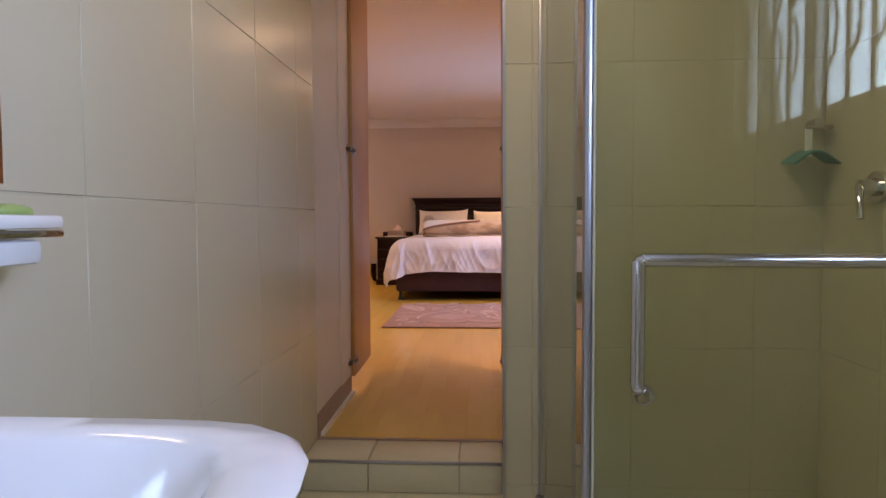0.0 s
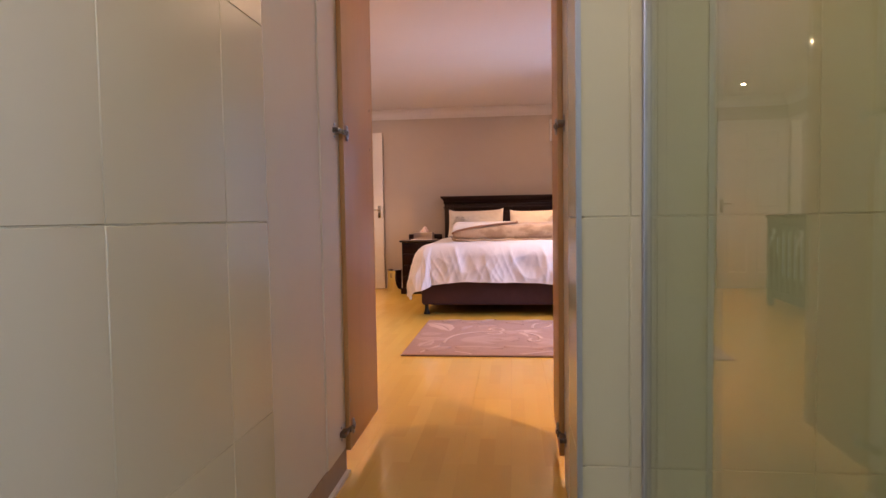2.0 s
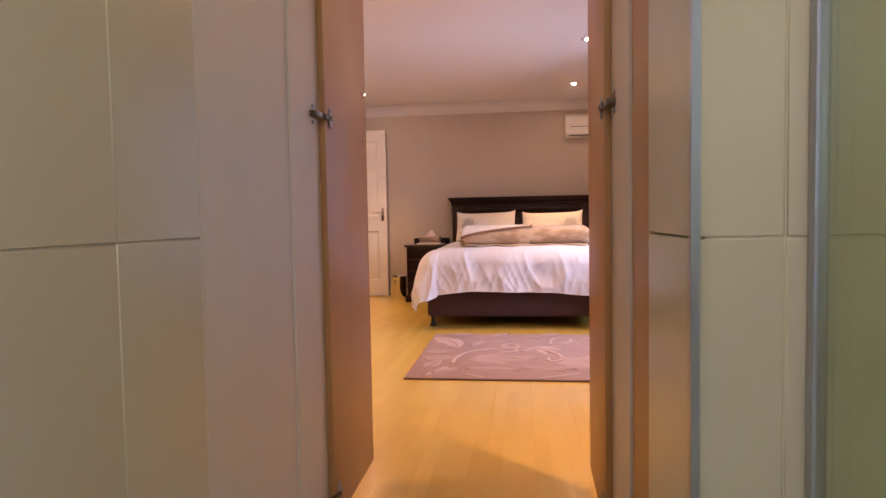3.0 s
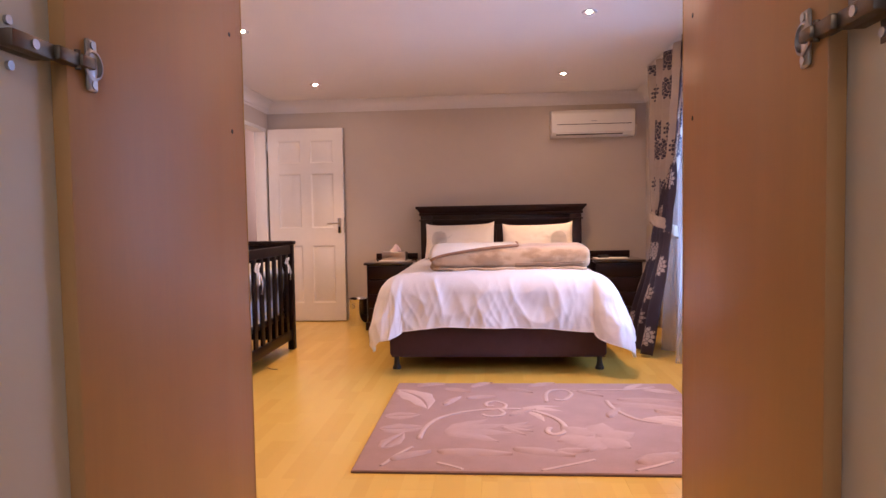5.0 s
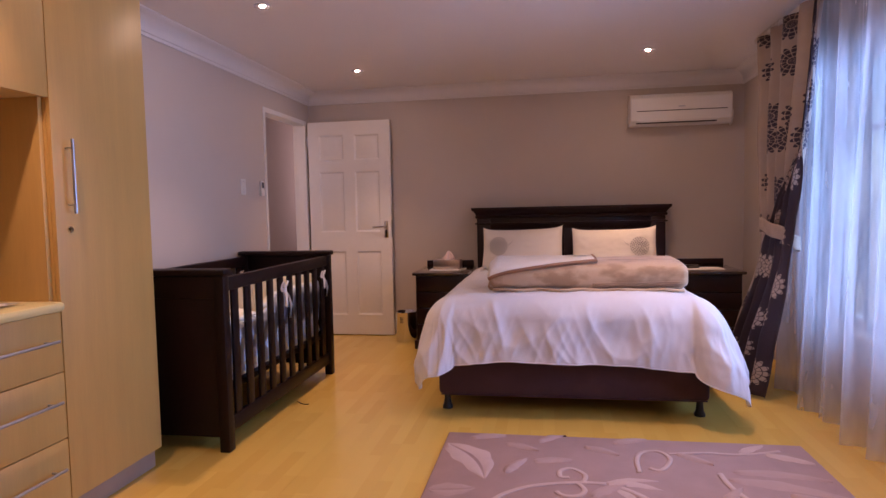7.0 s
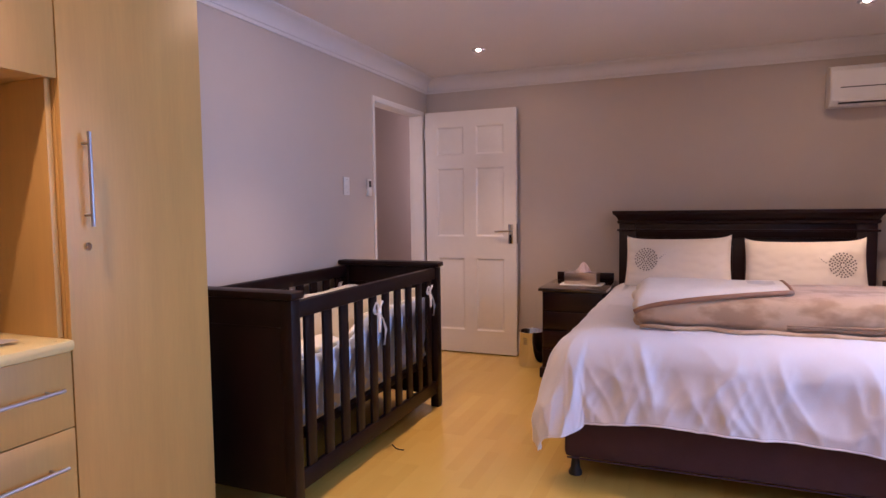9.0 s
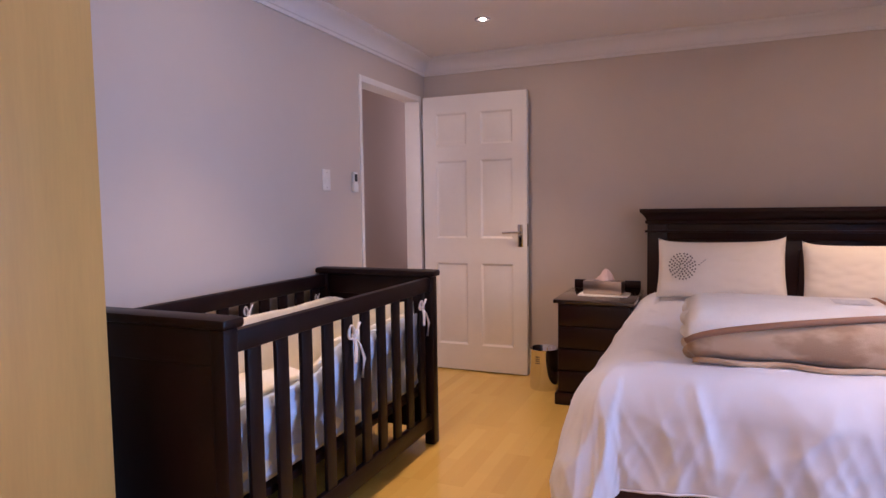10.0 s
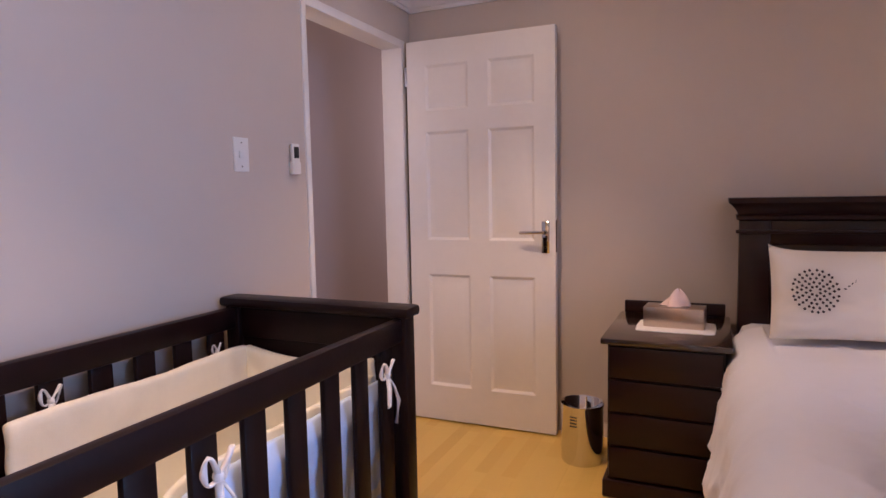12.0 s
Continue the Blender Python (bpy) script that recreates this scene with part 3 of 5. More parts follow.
def hinge(parent, side, z):
    """Concealed cupboard hinge: mounting plate, arm and cup."""
    s = 1 if side == "left" else -1
    bm = bmesh.new()
    box(bm, *sorted((s * -0.004, s * 0.010)), -0.085, -0.035, z - 0.009, z + 0.009, 0.002)
    box(bm, *sorted((s * -0.006, s * -0.001)), -0.078, -0.058, z - 0.03, z + 0.03, 0.002)
    h = part("hinge", bm, DARKMETAL, parent, "tarnished concealed hinge", 40)
    bm = bmesh.new()
    box(bm, *sorted((s * 0.006, s * 0.021)), -0.088, -0.030, z - 0.0085, z + 0.0085, 0.003)
    box(bm, *sorted((s * 0.012, s * 0.027)), -0.034, 0.000, z - 0.0075, z + 0.0075, 0.003)
    box(bm, *sorted((s * 0.020, s * 0.031)), -0.004, 0.020, z - 0.0065, z + 0.0065, 0.003)
    cyl(bm, (s * 0.024, -0.003, z - 0.010), (s * 0.024, -0.003, z + 0.010), 0.003, seg=10)
    part("arm", bm, DARKMETAL, h, "", 40)
    bm = bmesh.new()
    for dz in (-0.021, 0.021):
        cyl(bm, (s * -0.001, -0.068, z + dz), (s * 0.003, -0.068, z + dz), 0.0045, seg=10)
        cyl(bm, (s * 0.023, 0.023, z + dz), (s * 0.0255, 0.023, z + dz), 0.0045, seg=10)
    cyl(bm, (s * 0.020, -0.060, z), (s * 0.0225, -0.060, z), 0.005, seg=10)
    part("screw", bm, ALU, h, "", 40)
    bm = bmesh.new()
    box(bm, *sorted((s * 0.019, s * 0.024)), 0.014, 0.032, z - 0.028, z + 0.028, 0.003)
    lathe_x = [(0.0165, 0.0255), (0.0135, 0.0265), (0.0125, 0.0215), (0.0, 0.0215)]
    rings = [[bm.verts.new((s * d, 0.022 + r * math.cos(k * math.pi / 10), z + r * math.sin(k * math.pi / 10))) for k in range(20)] for r, d in lathe_x[:3]]
    for p, q in zip(rings, rings[1:]):
        for k in range(20):
            bm.faces.new((p[k], p[(k + 1) % 20], q[(k + 1) % 20], q[k]))
    part("cup", bm, ALU, h, "", 60)


def cupboard_leaf(side):
    s = 1 if side == "left" else -1
    x = PX0 + 0.006 if side == "left" else PX1 - 0.006
    d = thing("passage_door", (x, -5.705, 0.09), "open brown melamine cupboard-style door of the bathroom passage", "door", "passage doors", turn=0.5 if side == "left" else -1.4)
    a, b = sorted((0.0, s * 0.018))
    boxpart("leaf", (a, b, -0.012, 0.458, 0, 2.04), LEAFBROWN, d, "", 0.0015)
    boxpart("edging", (a - 0.0005, b + 0.0005, 0.458, 0.4595, 0.0005, 2.0395), MAPLE, d, "", 0)
    for z in (0.08, 1.145, 1.95):
        hinge(d, side, z)
    bm = bmesh.new()
    for z in (1.128, 1.29):
        cyl(bm, (s * 0.0175, 0.405, z), (s * 0.0186, 0.405, z), 0.004, seg=10)
    part("screw_hole", bm, BLACK, d)


cupboard_leaf("left")
cupboard_leaf("right")

# ---- structure: bathroom ----
wall("wall_bath_left", (BX0 - 0.25, BX0 - 0.002, BY0, -6.36, -0.25, CEIL), GROUT, "cream glossy tiled bathroom wall")
wall("wall_bath_back", (1.048, BX1 + 0.2, BY1 + 0.002, -6.41, -0.25, CEIL), GROUT, "cream glossy tiled wall of the shower")
BW = (-9.86, -8.48, 1.24, 2.02)
wall("wall_bath_right_front", (BX1 + 0.002, BX1 + 0.2, BW[1], BY1 + 0.008, -0.25, CEIL), GROUT, "cream glossy tiled wall of the shower")
wall("wall_bath_right_low", (BX1 + 0.008, BX1 + 0.2, BW[0], BW[1], -0.25, BW[2]), TILE, "cream tiled wall under the bathroom window")
wall("wall_bath_right_high", (BX1 + 0.008, BX1 + 0.2, BW[0], BW[1], BW[3], CEIL), TILE, "cream tiled wall above the bathroom window")
wall("wall_bath_right_rear", (BX1 + 0.008, BX1 + 0.2, BY0, BW[0], -0.25, CEIL), TILE, "cream tiled bathroom wall")
wall("wall_bath_end", (BX0 - 0.25, BX1 + 0.2, BY0 - 0.2, BY0, -0.25, CEIL), TILE, "cream tiled bathroom wall")
wall("bath_floor", (BX0 - 0.2, BX1 + 0.2, BY0, -6.57, BZ - 0.12, BZ), FLOORTILE, "cream tiled bathroom floor", "floor")
step = wall("step", (BX0 - 0.008, 1.040, -6.575, -6.36, BZ - 0.12, -0.008), GROUT, "cream tiled step up to the laminate floor", "step")
wall("threshold_strip", (BX0, 1.085, -6.37, -6.35, -0.004, 0.003), PLINTH, "brown edging strip between tile and laminate", "trim")
wall("nib_trim", (1.032, 1.042, BY1 - 0.007, BY1 + 0.003, BZ, CEIL), ALU, "satin metal corner trim on the tiled nib", "trim")

bwin = new("window_2")
setting(bwin, "high bathroom window with arched burglar bars", "window")
for b in ((BX1 + 0.05, BX1 + 0.10, BW[0], BW[1], BW[2], BW[2] + 0.05), (BX1 + 0.05, BX1 + 0.10, BW[0], BW[1], BW[3] - 0.05, BW[3]),
          (BX1 + 0.05, BX1 + 0.10, BW[0], BW[0] + 0.05, BW[2] + 0.05, BW[3] - 0.05), (BX1 + 0.05, BX1 + 0.10, BW[1] - 0.05, BW[1], BW[2] + 0.05, BW[3] - 0.05),
          (BX1 + 0.05, BX1 + 0.10, -9.20, -9.14, BW[2] + 0.05, BW[3] - 0.05)):
    boxpart("window_frame", b, WHITE, bwin, "", 0.004)
for a, b in ((BW[0] + 0.05, -9.20), (-9.14, BW[1] - 0.05)):
    pane = boxpart("pane", (BX1 + 0.072, BX1 + 0.077, a, b, BW[2] + 0.05, BW[3] - 0.05), GLASS, bwin, "", 0)
    pane.visible_shadow = False
for k in range(9):
    y = BW[0] + 0.12 + k * 0.145
    bm = bmesh.new()
    box(bm, BX1 + 0.02, BX1 + 0.03, y - 0.011, y + 0.011, BW[2], BW[3])
    for zc in (1.55, 1.85):
        tube(bm, [(BX1 + 0.025, y + 0.011 + 0.06 * math.sin(a), zc + 0.13 * math.cos(a)) for a in [j * math.pi / 10 for j in range(11)]], 0.008, 6)
    part("burglar_bar", bm, IRON, bwin)


# ---- bedroom things ----
def bed():
    b = thing("bed", (0.79, -0.95, 0), "double bed base in aubergine upholstery on black legs", "bed")
    boxpart("bed_base", (-0.755, 0.755, -1.10, 1.0, 0.10, 0.36), BASEFABRIC, b, "aubergine upholstered bed base", 0.022)
    boxpart("mattress", (-0.745, 0.745, -1.07, 1.0, 0.36, 0.66), DUVET, b, "white mattress", 0.05)
    bm = bmesh.new()
    tube(bm, [(-0.74, -1.101, 0.103), (0.0, -1.103, 0.103), (0.74, -1.101, 0.103)], 0.004, 6)
    part("piping", bm, BASEFABRIC, b, "", 60)
    for x in (-0.715, 0.715):
        for y in (-1.03, 0.0, 0.9):
            bm = bmesh.new()
            lathe(bm, [(0.0, 0.0), (0.030, 0.0), (0.031, 0.012), (0.022, 0.03), (0.018, 0.07), (0.021, 0.10), (0.0, 0.10)], 20, (x, y, 0))
            part("leg", bm, BLACK, b, "black turned plastic leg", 50)


def headboard():
    h = thing("headboard", (0.862, 0.08, 0), "dark mahogany panelled headboard with a moulded cornice top", "headboard")
    W, D = 0.862, 0.06
    for s in (-1, 1):
        boxpart("post", (*sorted((s * 0.82, s * 0.70)), -D + 0.004, 0.06, 0, 1.10), DARKWOOD, h, "", 0.005)
    boxpart("rail", (-0.70, 0.70, -D + 0.010, 0.05, 1.00, 1.10), DARKWOOD, h, "", 0.004)
    boxpart("back_panel", (-0.70, 0.70, -0.028, 0.04, 0.30, 1.00), DARKWOOD, h, "", 0.003)
    boxpart("raised_panel", (-0.63, -0.04, -0.042, -0.02, 0.55, 0.95), DARKWOOD, h, "", 0.012)
    boxpart("raised_panel", (0.04, 0.63, -0.042, -0.02, 0.55, 0.95), DARKWOOD, h, "", 0.012)
    bm = bmesh.new()
    prof = [(0.004, 1.10), (0.012, 1.105), (0.014, 1.12), (0.006, 1.126), (0.012, 1.14), (0.028, 1.162), (0.044, 1.175), (0.046, 1.197)]
    prev = None
    for o, z in prof:
        ring = [bm.verts.new(v) for v in ((-0.82 - o, -D - o, z), (0.82 + o, -D - o, z), (0.82 + o, 0.06, z), (-0.82 - o, 0.06, z))]
        if prev:
            for k in range(4):
                bm.faces.new((prev[k], prev[(k + 1) % 4], ring[(k + 1) % 4], ring[k]))
        else:
            bm.faces.new(ring[::-1])
        prev = ring
    bm.faces.new(prev)
    part("cornice_top", bm, DARKWOOD, h, "moulded overhanging top", 25)
    boxpart("moulding", (-0.835, 0.835, -D - 0.01, -D + 0.006, 1.045, 1.06), DARKWOOD, h, "", 0.004)


def fold(d, radius, flare):
    """How far out and down a cloth hangs, d along it past an edge."""
    if d < radius * math.pi / 2:
        return radius * math.sin(d / radius), radius * (1 - math.cos(d / radius))
    e = d - radius * math.pi / 2
    return radius + e * math.sin(flare), radius + e * math.cos(flare)


def duvet():
    xl, xr, yf, top = 0.14, 1.44, -1.985, 0.70
    bm = bmesh.new()
    uv = {}

    def place(u, v):
        s = -0.50 + u * (xr - xl + 0.97)
        r = -0.15 - v * 2.30
        ox = -s if s < 0 else max(0.0, s - (xr - xl))
        oy = max(0.0, yf - r)
        sx = -1 if s < 0 else 1
        bx, by = xl + min(max(s, 0), xr - xl), max(r, yf)
        d = (ox ** 7 + oy ** 7) ** (1 / 7)
        crease = noise.noise(Vector((s * 5.0, r * 2.2, 0.3))) * 0.5 + noise.noise(Vector((s * 11.0, r * 5.0, 2.3))) * 0.28
        ridge = 0.0
        for ax, ay, f, wgt in ((0.8, 0.6, 5.0, 1.0), (-0.7, 0.75, 6.5, 0.8), (0.2, 1.0, 11.0, 0.45)):
            q = noise.noise(Vector(((ax * s + ay * r) * f, (ay * s - ax * r) * f * 0.35, 3.7 * f)))
            ridge += wgt * (max(0.0, 1 - abs(q) * 3.2) ** 2)
        puff = noise.noise(Vector((s * 1.9, r * 1.9, 5.3))) * 0.012
        if d < 1e-6:
            dip = 0.03 * max(0, (r + 0.75) / 0.6)
            edge = 0.018 * (abs((s - 0.65) / 0.65) ** 4)
            return (bx, by, top - dip - edge + puff + 0.006 * crease + 0.0045 * ridge)
        h, dz = fold(d, 0.15, (0.24 if sx > 0 else 0.10) * min(1.0, ox / 0.2) + 0.05)
        depth = min(1.0, d / 0.35)
        ang = math.atan2(oy, ox) if ox > 0 else math.pi / 2
        quarter = 0.45 * math.pi / 2
        if ox <= 0:
            along = s
        else:
            past = quarter + (r - yf) if oy <= 0 else 0.45 * (math.pi / 2 - ang)
            along = -past if sx < 0 else xr - xl + past
        folds = 0.0
        for f, slant, wgt, ph in ((2.3, 0.5, 1.3, 1.7), (3.7, -0.9, 1.2, 4.9), (6.2, 0.8, 0.8, 8.3), (9.5, -0.7, 0.4, 2.9), (15.0, 0.9, 0.28, 5.6)):
            q = noise.noise(Vector((along * f + slant * d * f * 0.45 + 0.5 * noise.noise(Vector((along * 2.1, d * 3.0, ph))), d * 2.4, ph)))
            folds += wgt * (max(0.0, 1 - abs(q) * 2.7) ** 1.7 - 0.2)
        folds += 0.9 * noise.noise(Vector((along * 4.5, d * 1.2, 6.1)))
        h += depth * 0.0135 * folds
        if ox > 0 and oy > 0:
            turn = math.sin(2 * ang)
            h += (0.12 if sx > 0 else 0.07) * depth * turn
            dz += (0.12 if sx > 0 else 0.07) * min(1.0, d / 0.5) ** 1.5 * turn ** 0.6
        span = math.hypot(ox, oy)
        nx, ny = (sx * ox / span, -oy / span)
        return (bx + nx * h, by + ny * h, top - 0.018 * (abs((bx - xl - 0.65) / 0.65) ** 4) - dz + puff + 0.014 * depth * noise.noise(Vector((along * 6, 0.4, 2.2))))
    grid(bm, 240, 240, place)
    whole = thing("duvet", (0, 0, 0), "rumpled white cotton duvet draped over the bed", "duvet")
    ob = part("cover", bm, DUVET, whole, "", 180)
    so = ob.modifiers.new("thick", "SOLIDIFY")
    so.thickness, so.offset = 0.016, -1
    bm = bmesh.new()
    tube(bm, [place(k / 150, 1.0) for k in range(151)], 0.004, 6)
    part("hem", bm, DUVET, whole, "stitched hem of the duvet", 180)


def pillow(name, at, turn, flip, label):
    p = thing(name, at, label, "pillow", "pillows on the bed", turn)
    W, H = 0.335, 0.155
    bm = bmesh.new()

    def side(front):
        def f(u, v):
            a, b = u * 2 - 1, v * 2 - 1
            ca, cb = 1 - abs(a) ** 3.2, 1 - abs(b) ** 3.2
            t = 0.085 * (max(ca, 0) * max(cb, 0)) ** 0.5
            pinch = 1 - 0.03 * (1 - b * b) * abs(a) ** 3
            droop = 1 - 0.05 * (1 - a * a) * abs(b) ** 3
            wr = 0.006 * noise.noise(Vector((a * 3 + at[0] * 3, b * 4, 3.1 if front else 9.1))) + 0.005 * noise.noise(Vector((a * 8, b * 7 + at[0], 1.1)))
            y = (-t - wr) if front else (t * 0.6)
            z = b * H * droop
            return (a * W * pinch, y + z * 0.48, z + 0.022 * abs(a) ** 8 * max(b, 0) ** 2 + 0.006 * a)
        return f
    grid(bm, 44, 26, side(True))
    grid(bm, 44, 26, side(False))
    bmesh.ops.remove_doubles(bm, verts=bm.verts, dist=0.0008)
    part("pillowcase", bm, PILLOW, p, "", 180)
    # embroidered chrysanthemum: dashes in rings
    s = -1 if flip else 1
    bm = bmesh.new()

    def on(a, z):
        u, v = a / W, z / H
        t = 0.085 * (max(1 - abs(u) ** 3.2, 0) * max(1 - abs(v) ** 3.2, 0)) ** 0.5
        return Vector((a, -t - 0.015 + z * 0.48, z))
    rng = random.Random(4)
    cx, cz = -s * 0.195, 0.02
    for ring in range(1, 6):
        n = 3 + ring * 4
        for k in range(n):
            th = 2 * math.pi * (k + 0.5 * (ring % 2)) / n + rng.uniform(-0.06, 0.06)
            r = ring * 0.0135 - 0.004
            p0 = (cx + r * math.cos(th), cz + r * math.sin(th) * 1.0)
            p1 = (cx + (r + 0.0115) * math.cos(th), cz + (r + 0.0115) * math.sin(th))
            tx, tz = -math.sin(th) * 0.0052, math.cos(th) * 0.0052
            vs = [bm.verts.new(on(*q)) for q in (p0, ((p0[0] + p1[0]) / 2 + tx, (p0[1] + p1[1]) / 2 + tz), p1, ((p0[0] + p1[0]) / 2 - tx, (p0[1] + p1[1]) / 2 - tz))]
            bm.faces.new(vs)
    for k in range(5):
        th = 0.2 + k * 0.35
        q = (cx + s * (0.082 + 0.012 * k), cz + 0.012 + 0.007 * k)
        e = (q[0] + s * 0.012 * math.cos(th), q[1] + 0.014 * math.sin(th) - 0.004)
        vs = [bm.verts.new(on(*w)) for w in (q, ((q[0] + e[0]) / 2, (q[1] + e[1]) / 2 + 0.003), e, ((q[0] + e[0]) / 2, (q[1] + e[1]) / 2 - 0.003))]
        bm.faces.new(vs)
    bmesh.ops.solidify(bm, geom=bm.faces[:], thickness=0.0012)
    part("embroidery", bm, PRINT, p, "brown embroidered flower")


def folded_blanket():
    """A thick mink blanket folded into a long roll across the foot of the bed."""
    b = thing("folded_blanket", (0.885, -1.70, 0.69), "beige patterned mink blanket folded across the foot of the bed", "blanket")
    L = 0.55

    def roll(bm, x0, x1, depth, thick, lift=0.0, n=40, sag=0.0):
        rings = []
        for i in range(n + 1):
            t = i / n
            x = x0 + t * (x1 - x0)
            end = min(1.0, min(t, 1 - t) * 14 + 0.72)
            ring = []
            for k in range(28):
                a = 2 * math.pi * k / 28
                ca, sa = math.cos(a), math.sin(a)
                y = math.copysign(abs(ca) ** 0.55, ca) * depth * (0.97 + 0.03 * end)
                z = math.copysign(abs(sa) ** 0.7, sa) * thick * 0.5 * end
                z += 0.008 * noise.noise(Vector((x * 4, y * 5, 1.1 + sa))) + sag * math.sin(t * 3.1)
                y += 0.012 * noise.noise(Vector((x * 3, sa * 1.5, 4.4)))
                ring.append(bm.verts.new((x, y, max(z + thick * 0.5 + lift, 0.002))))
            rings.append(ring)
        for a, c in zip(rings, rings[1:]):
            for k in range(28):
                bm.faces.new((a[k], a[(k + 1) % 28], c[(k + 1) % 28], c[k]))
        bm.faces.new(rings[0][::-1]), bm.faces.new(rings[-1])
    bm = bmesh.new()
    roll(bm, -L, L + 0.01, 0.272, 0.178)
    part("folded_body", bm, BLANKET, b, "", 180)
    bm = bmesh.new()
    tube(bm, [(-L + 0.02 + 2 * L * 0.97 * k / 30, -0.270 - 0.006 * math.sin(k * 0.7), 0.018 + 0.003 * math.sin(k)) for k in range(31)], 0.012, 8, 0.8)
    part("lower_fold", bm, BLANKET, b, "", 180)
    # pale underside turned over the left half, with its brown binding
    def skin(x, ang, off):
        tt = (x + L) / (2 * L + 0.01)
        end = min(1.0, min(max(tt, 0.0), 1 - tt) * 14 + 0.72)
        ca, sa = math.cos(ang), math.sin(ang)
        y = math.copysign(abs(ca) ** 0.55, ca) * (0.272 * (0.97 + 0.03 * end) + off)
        z = math.copysign(abs(sa) ** 0.7, sa) * (0.089 * end + off)
        return (x, y, z + 0.089)

    def edge(u):
        return radians(182 - 62 * u ** 0.9)

    def flap(u, v):
        x = -L - 0.004 + u * 0.62
        return skin(x, radians(52) + v * (edge(u) - radians(52)), 0.009 + 0.003 * noise.noise(Vector((u * 5, v * 5, 2))))
    bm = bmesh.new()
    grid(bm, 36, 50, flap)
    ob = part("turned_flap", bm, BLANKETWHITE, b, "cream fleece underside turned over", 180)
    so = ob.modifiers.new("thick", "SOLIDIFY")
    so.thickness, so.offset = 0.009, 0
    bm = bmesh.new()
    tube(bm, [skin(-L - 0.004 + u * 0.62, edge(u), 0.011) for u in [k / 24 for k in range(25)]], 0.012, 8, 0.9)
    tube(bm, [skin(-L + 0.616, radians(122) - radians(70) * k / 14, 0.011) for k in range(15)], 0.008, 8)
    part("binding", bm, BLANKETEDGE, b, "brown satin binding", 180)
    for k, (z, rad, cloth) in enumerate(((0.032, 0.026, BLANKET), (0.084, 0.028, BLANKETWHITE), (0.137, 0.027, BLANKETWHITE))):
        bm = bmesh.new()
        tube(bm, [(-L + 0.010 + 0.010 * math.sin(j * 0.8 + k * 2), -0.215 + 0.43 * j / 16 + 0.01 * k, z + 0.006 * math.sin(j * 0.55 + k)) for j in range(17)], rad, 12, 0.95)
        part("folded_edge", bm, cloth, b, "", 180)
    bm = bmesh.new()
    grid(bm, 8, 3, lambda u, v: skin(-0.09 + 0.11 * u, radians(86 + 6 * v), 0.0165))
    part("label", bm, BLANKETGREY, b, "small pale grey sewn label")
    for ang, r in ((196, 0.004), (204, 0.006), (212, 0.004)):
        bm = bmesh.new()
        tube(bm, [skin(0.04 + 0.48 * k / 16, radians(ang - 6 * k / 16), 0.002) for k in range(17)], r, 6)
        part("stripe", bm, BLANKETSTRIPE, b, "brown woven stripe", 180)


def nightstand(at, label, top=GLOSSTOP):
    n = thing("nightstand", at, label, "nightstand", "nightstands beside the bed")
    w, d = 0.215, 0.29
    boxpart("carcass", (-w, w, -d + 0.012, d, 0.07, 0.632), DARKWOOD, n, "", 0.003)
    boxpart("plinth", (-w - 0.018, w + 0.018, -d - 0.012, d, 0, 0.075), DARKWOOD, n, "", 0.008)
    boxpart("top", (-w - 0.025, w + 0.025, -d - 0.022, d, 0.632, 0.657), top, n, "glossy dark top", 0.006)
    boxpart("gallery", (-w - 0.005, w + 0.005, d - 0.022, d, 0.657, 0.715), DARKWOOD, n, "", 0.004)
    for k in range(4):
        z0 = 0.085 + k * 0.137
        boxpart("drawer_front", (-w + 0.006, w - 0.006, -d - 0.006, -d + 0.016, z0, z0 + 0.127), DARKWOOD, n, "", 0.006)
    return n


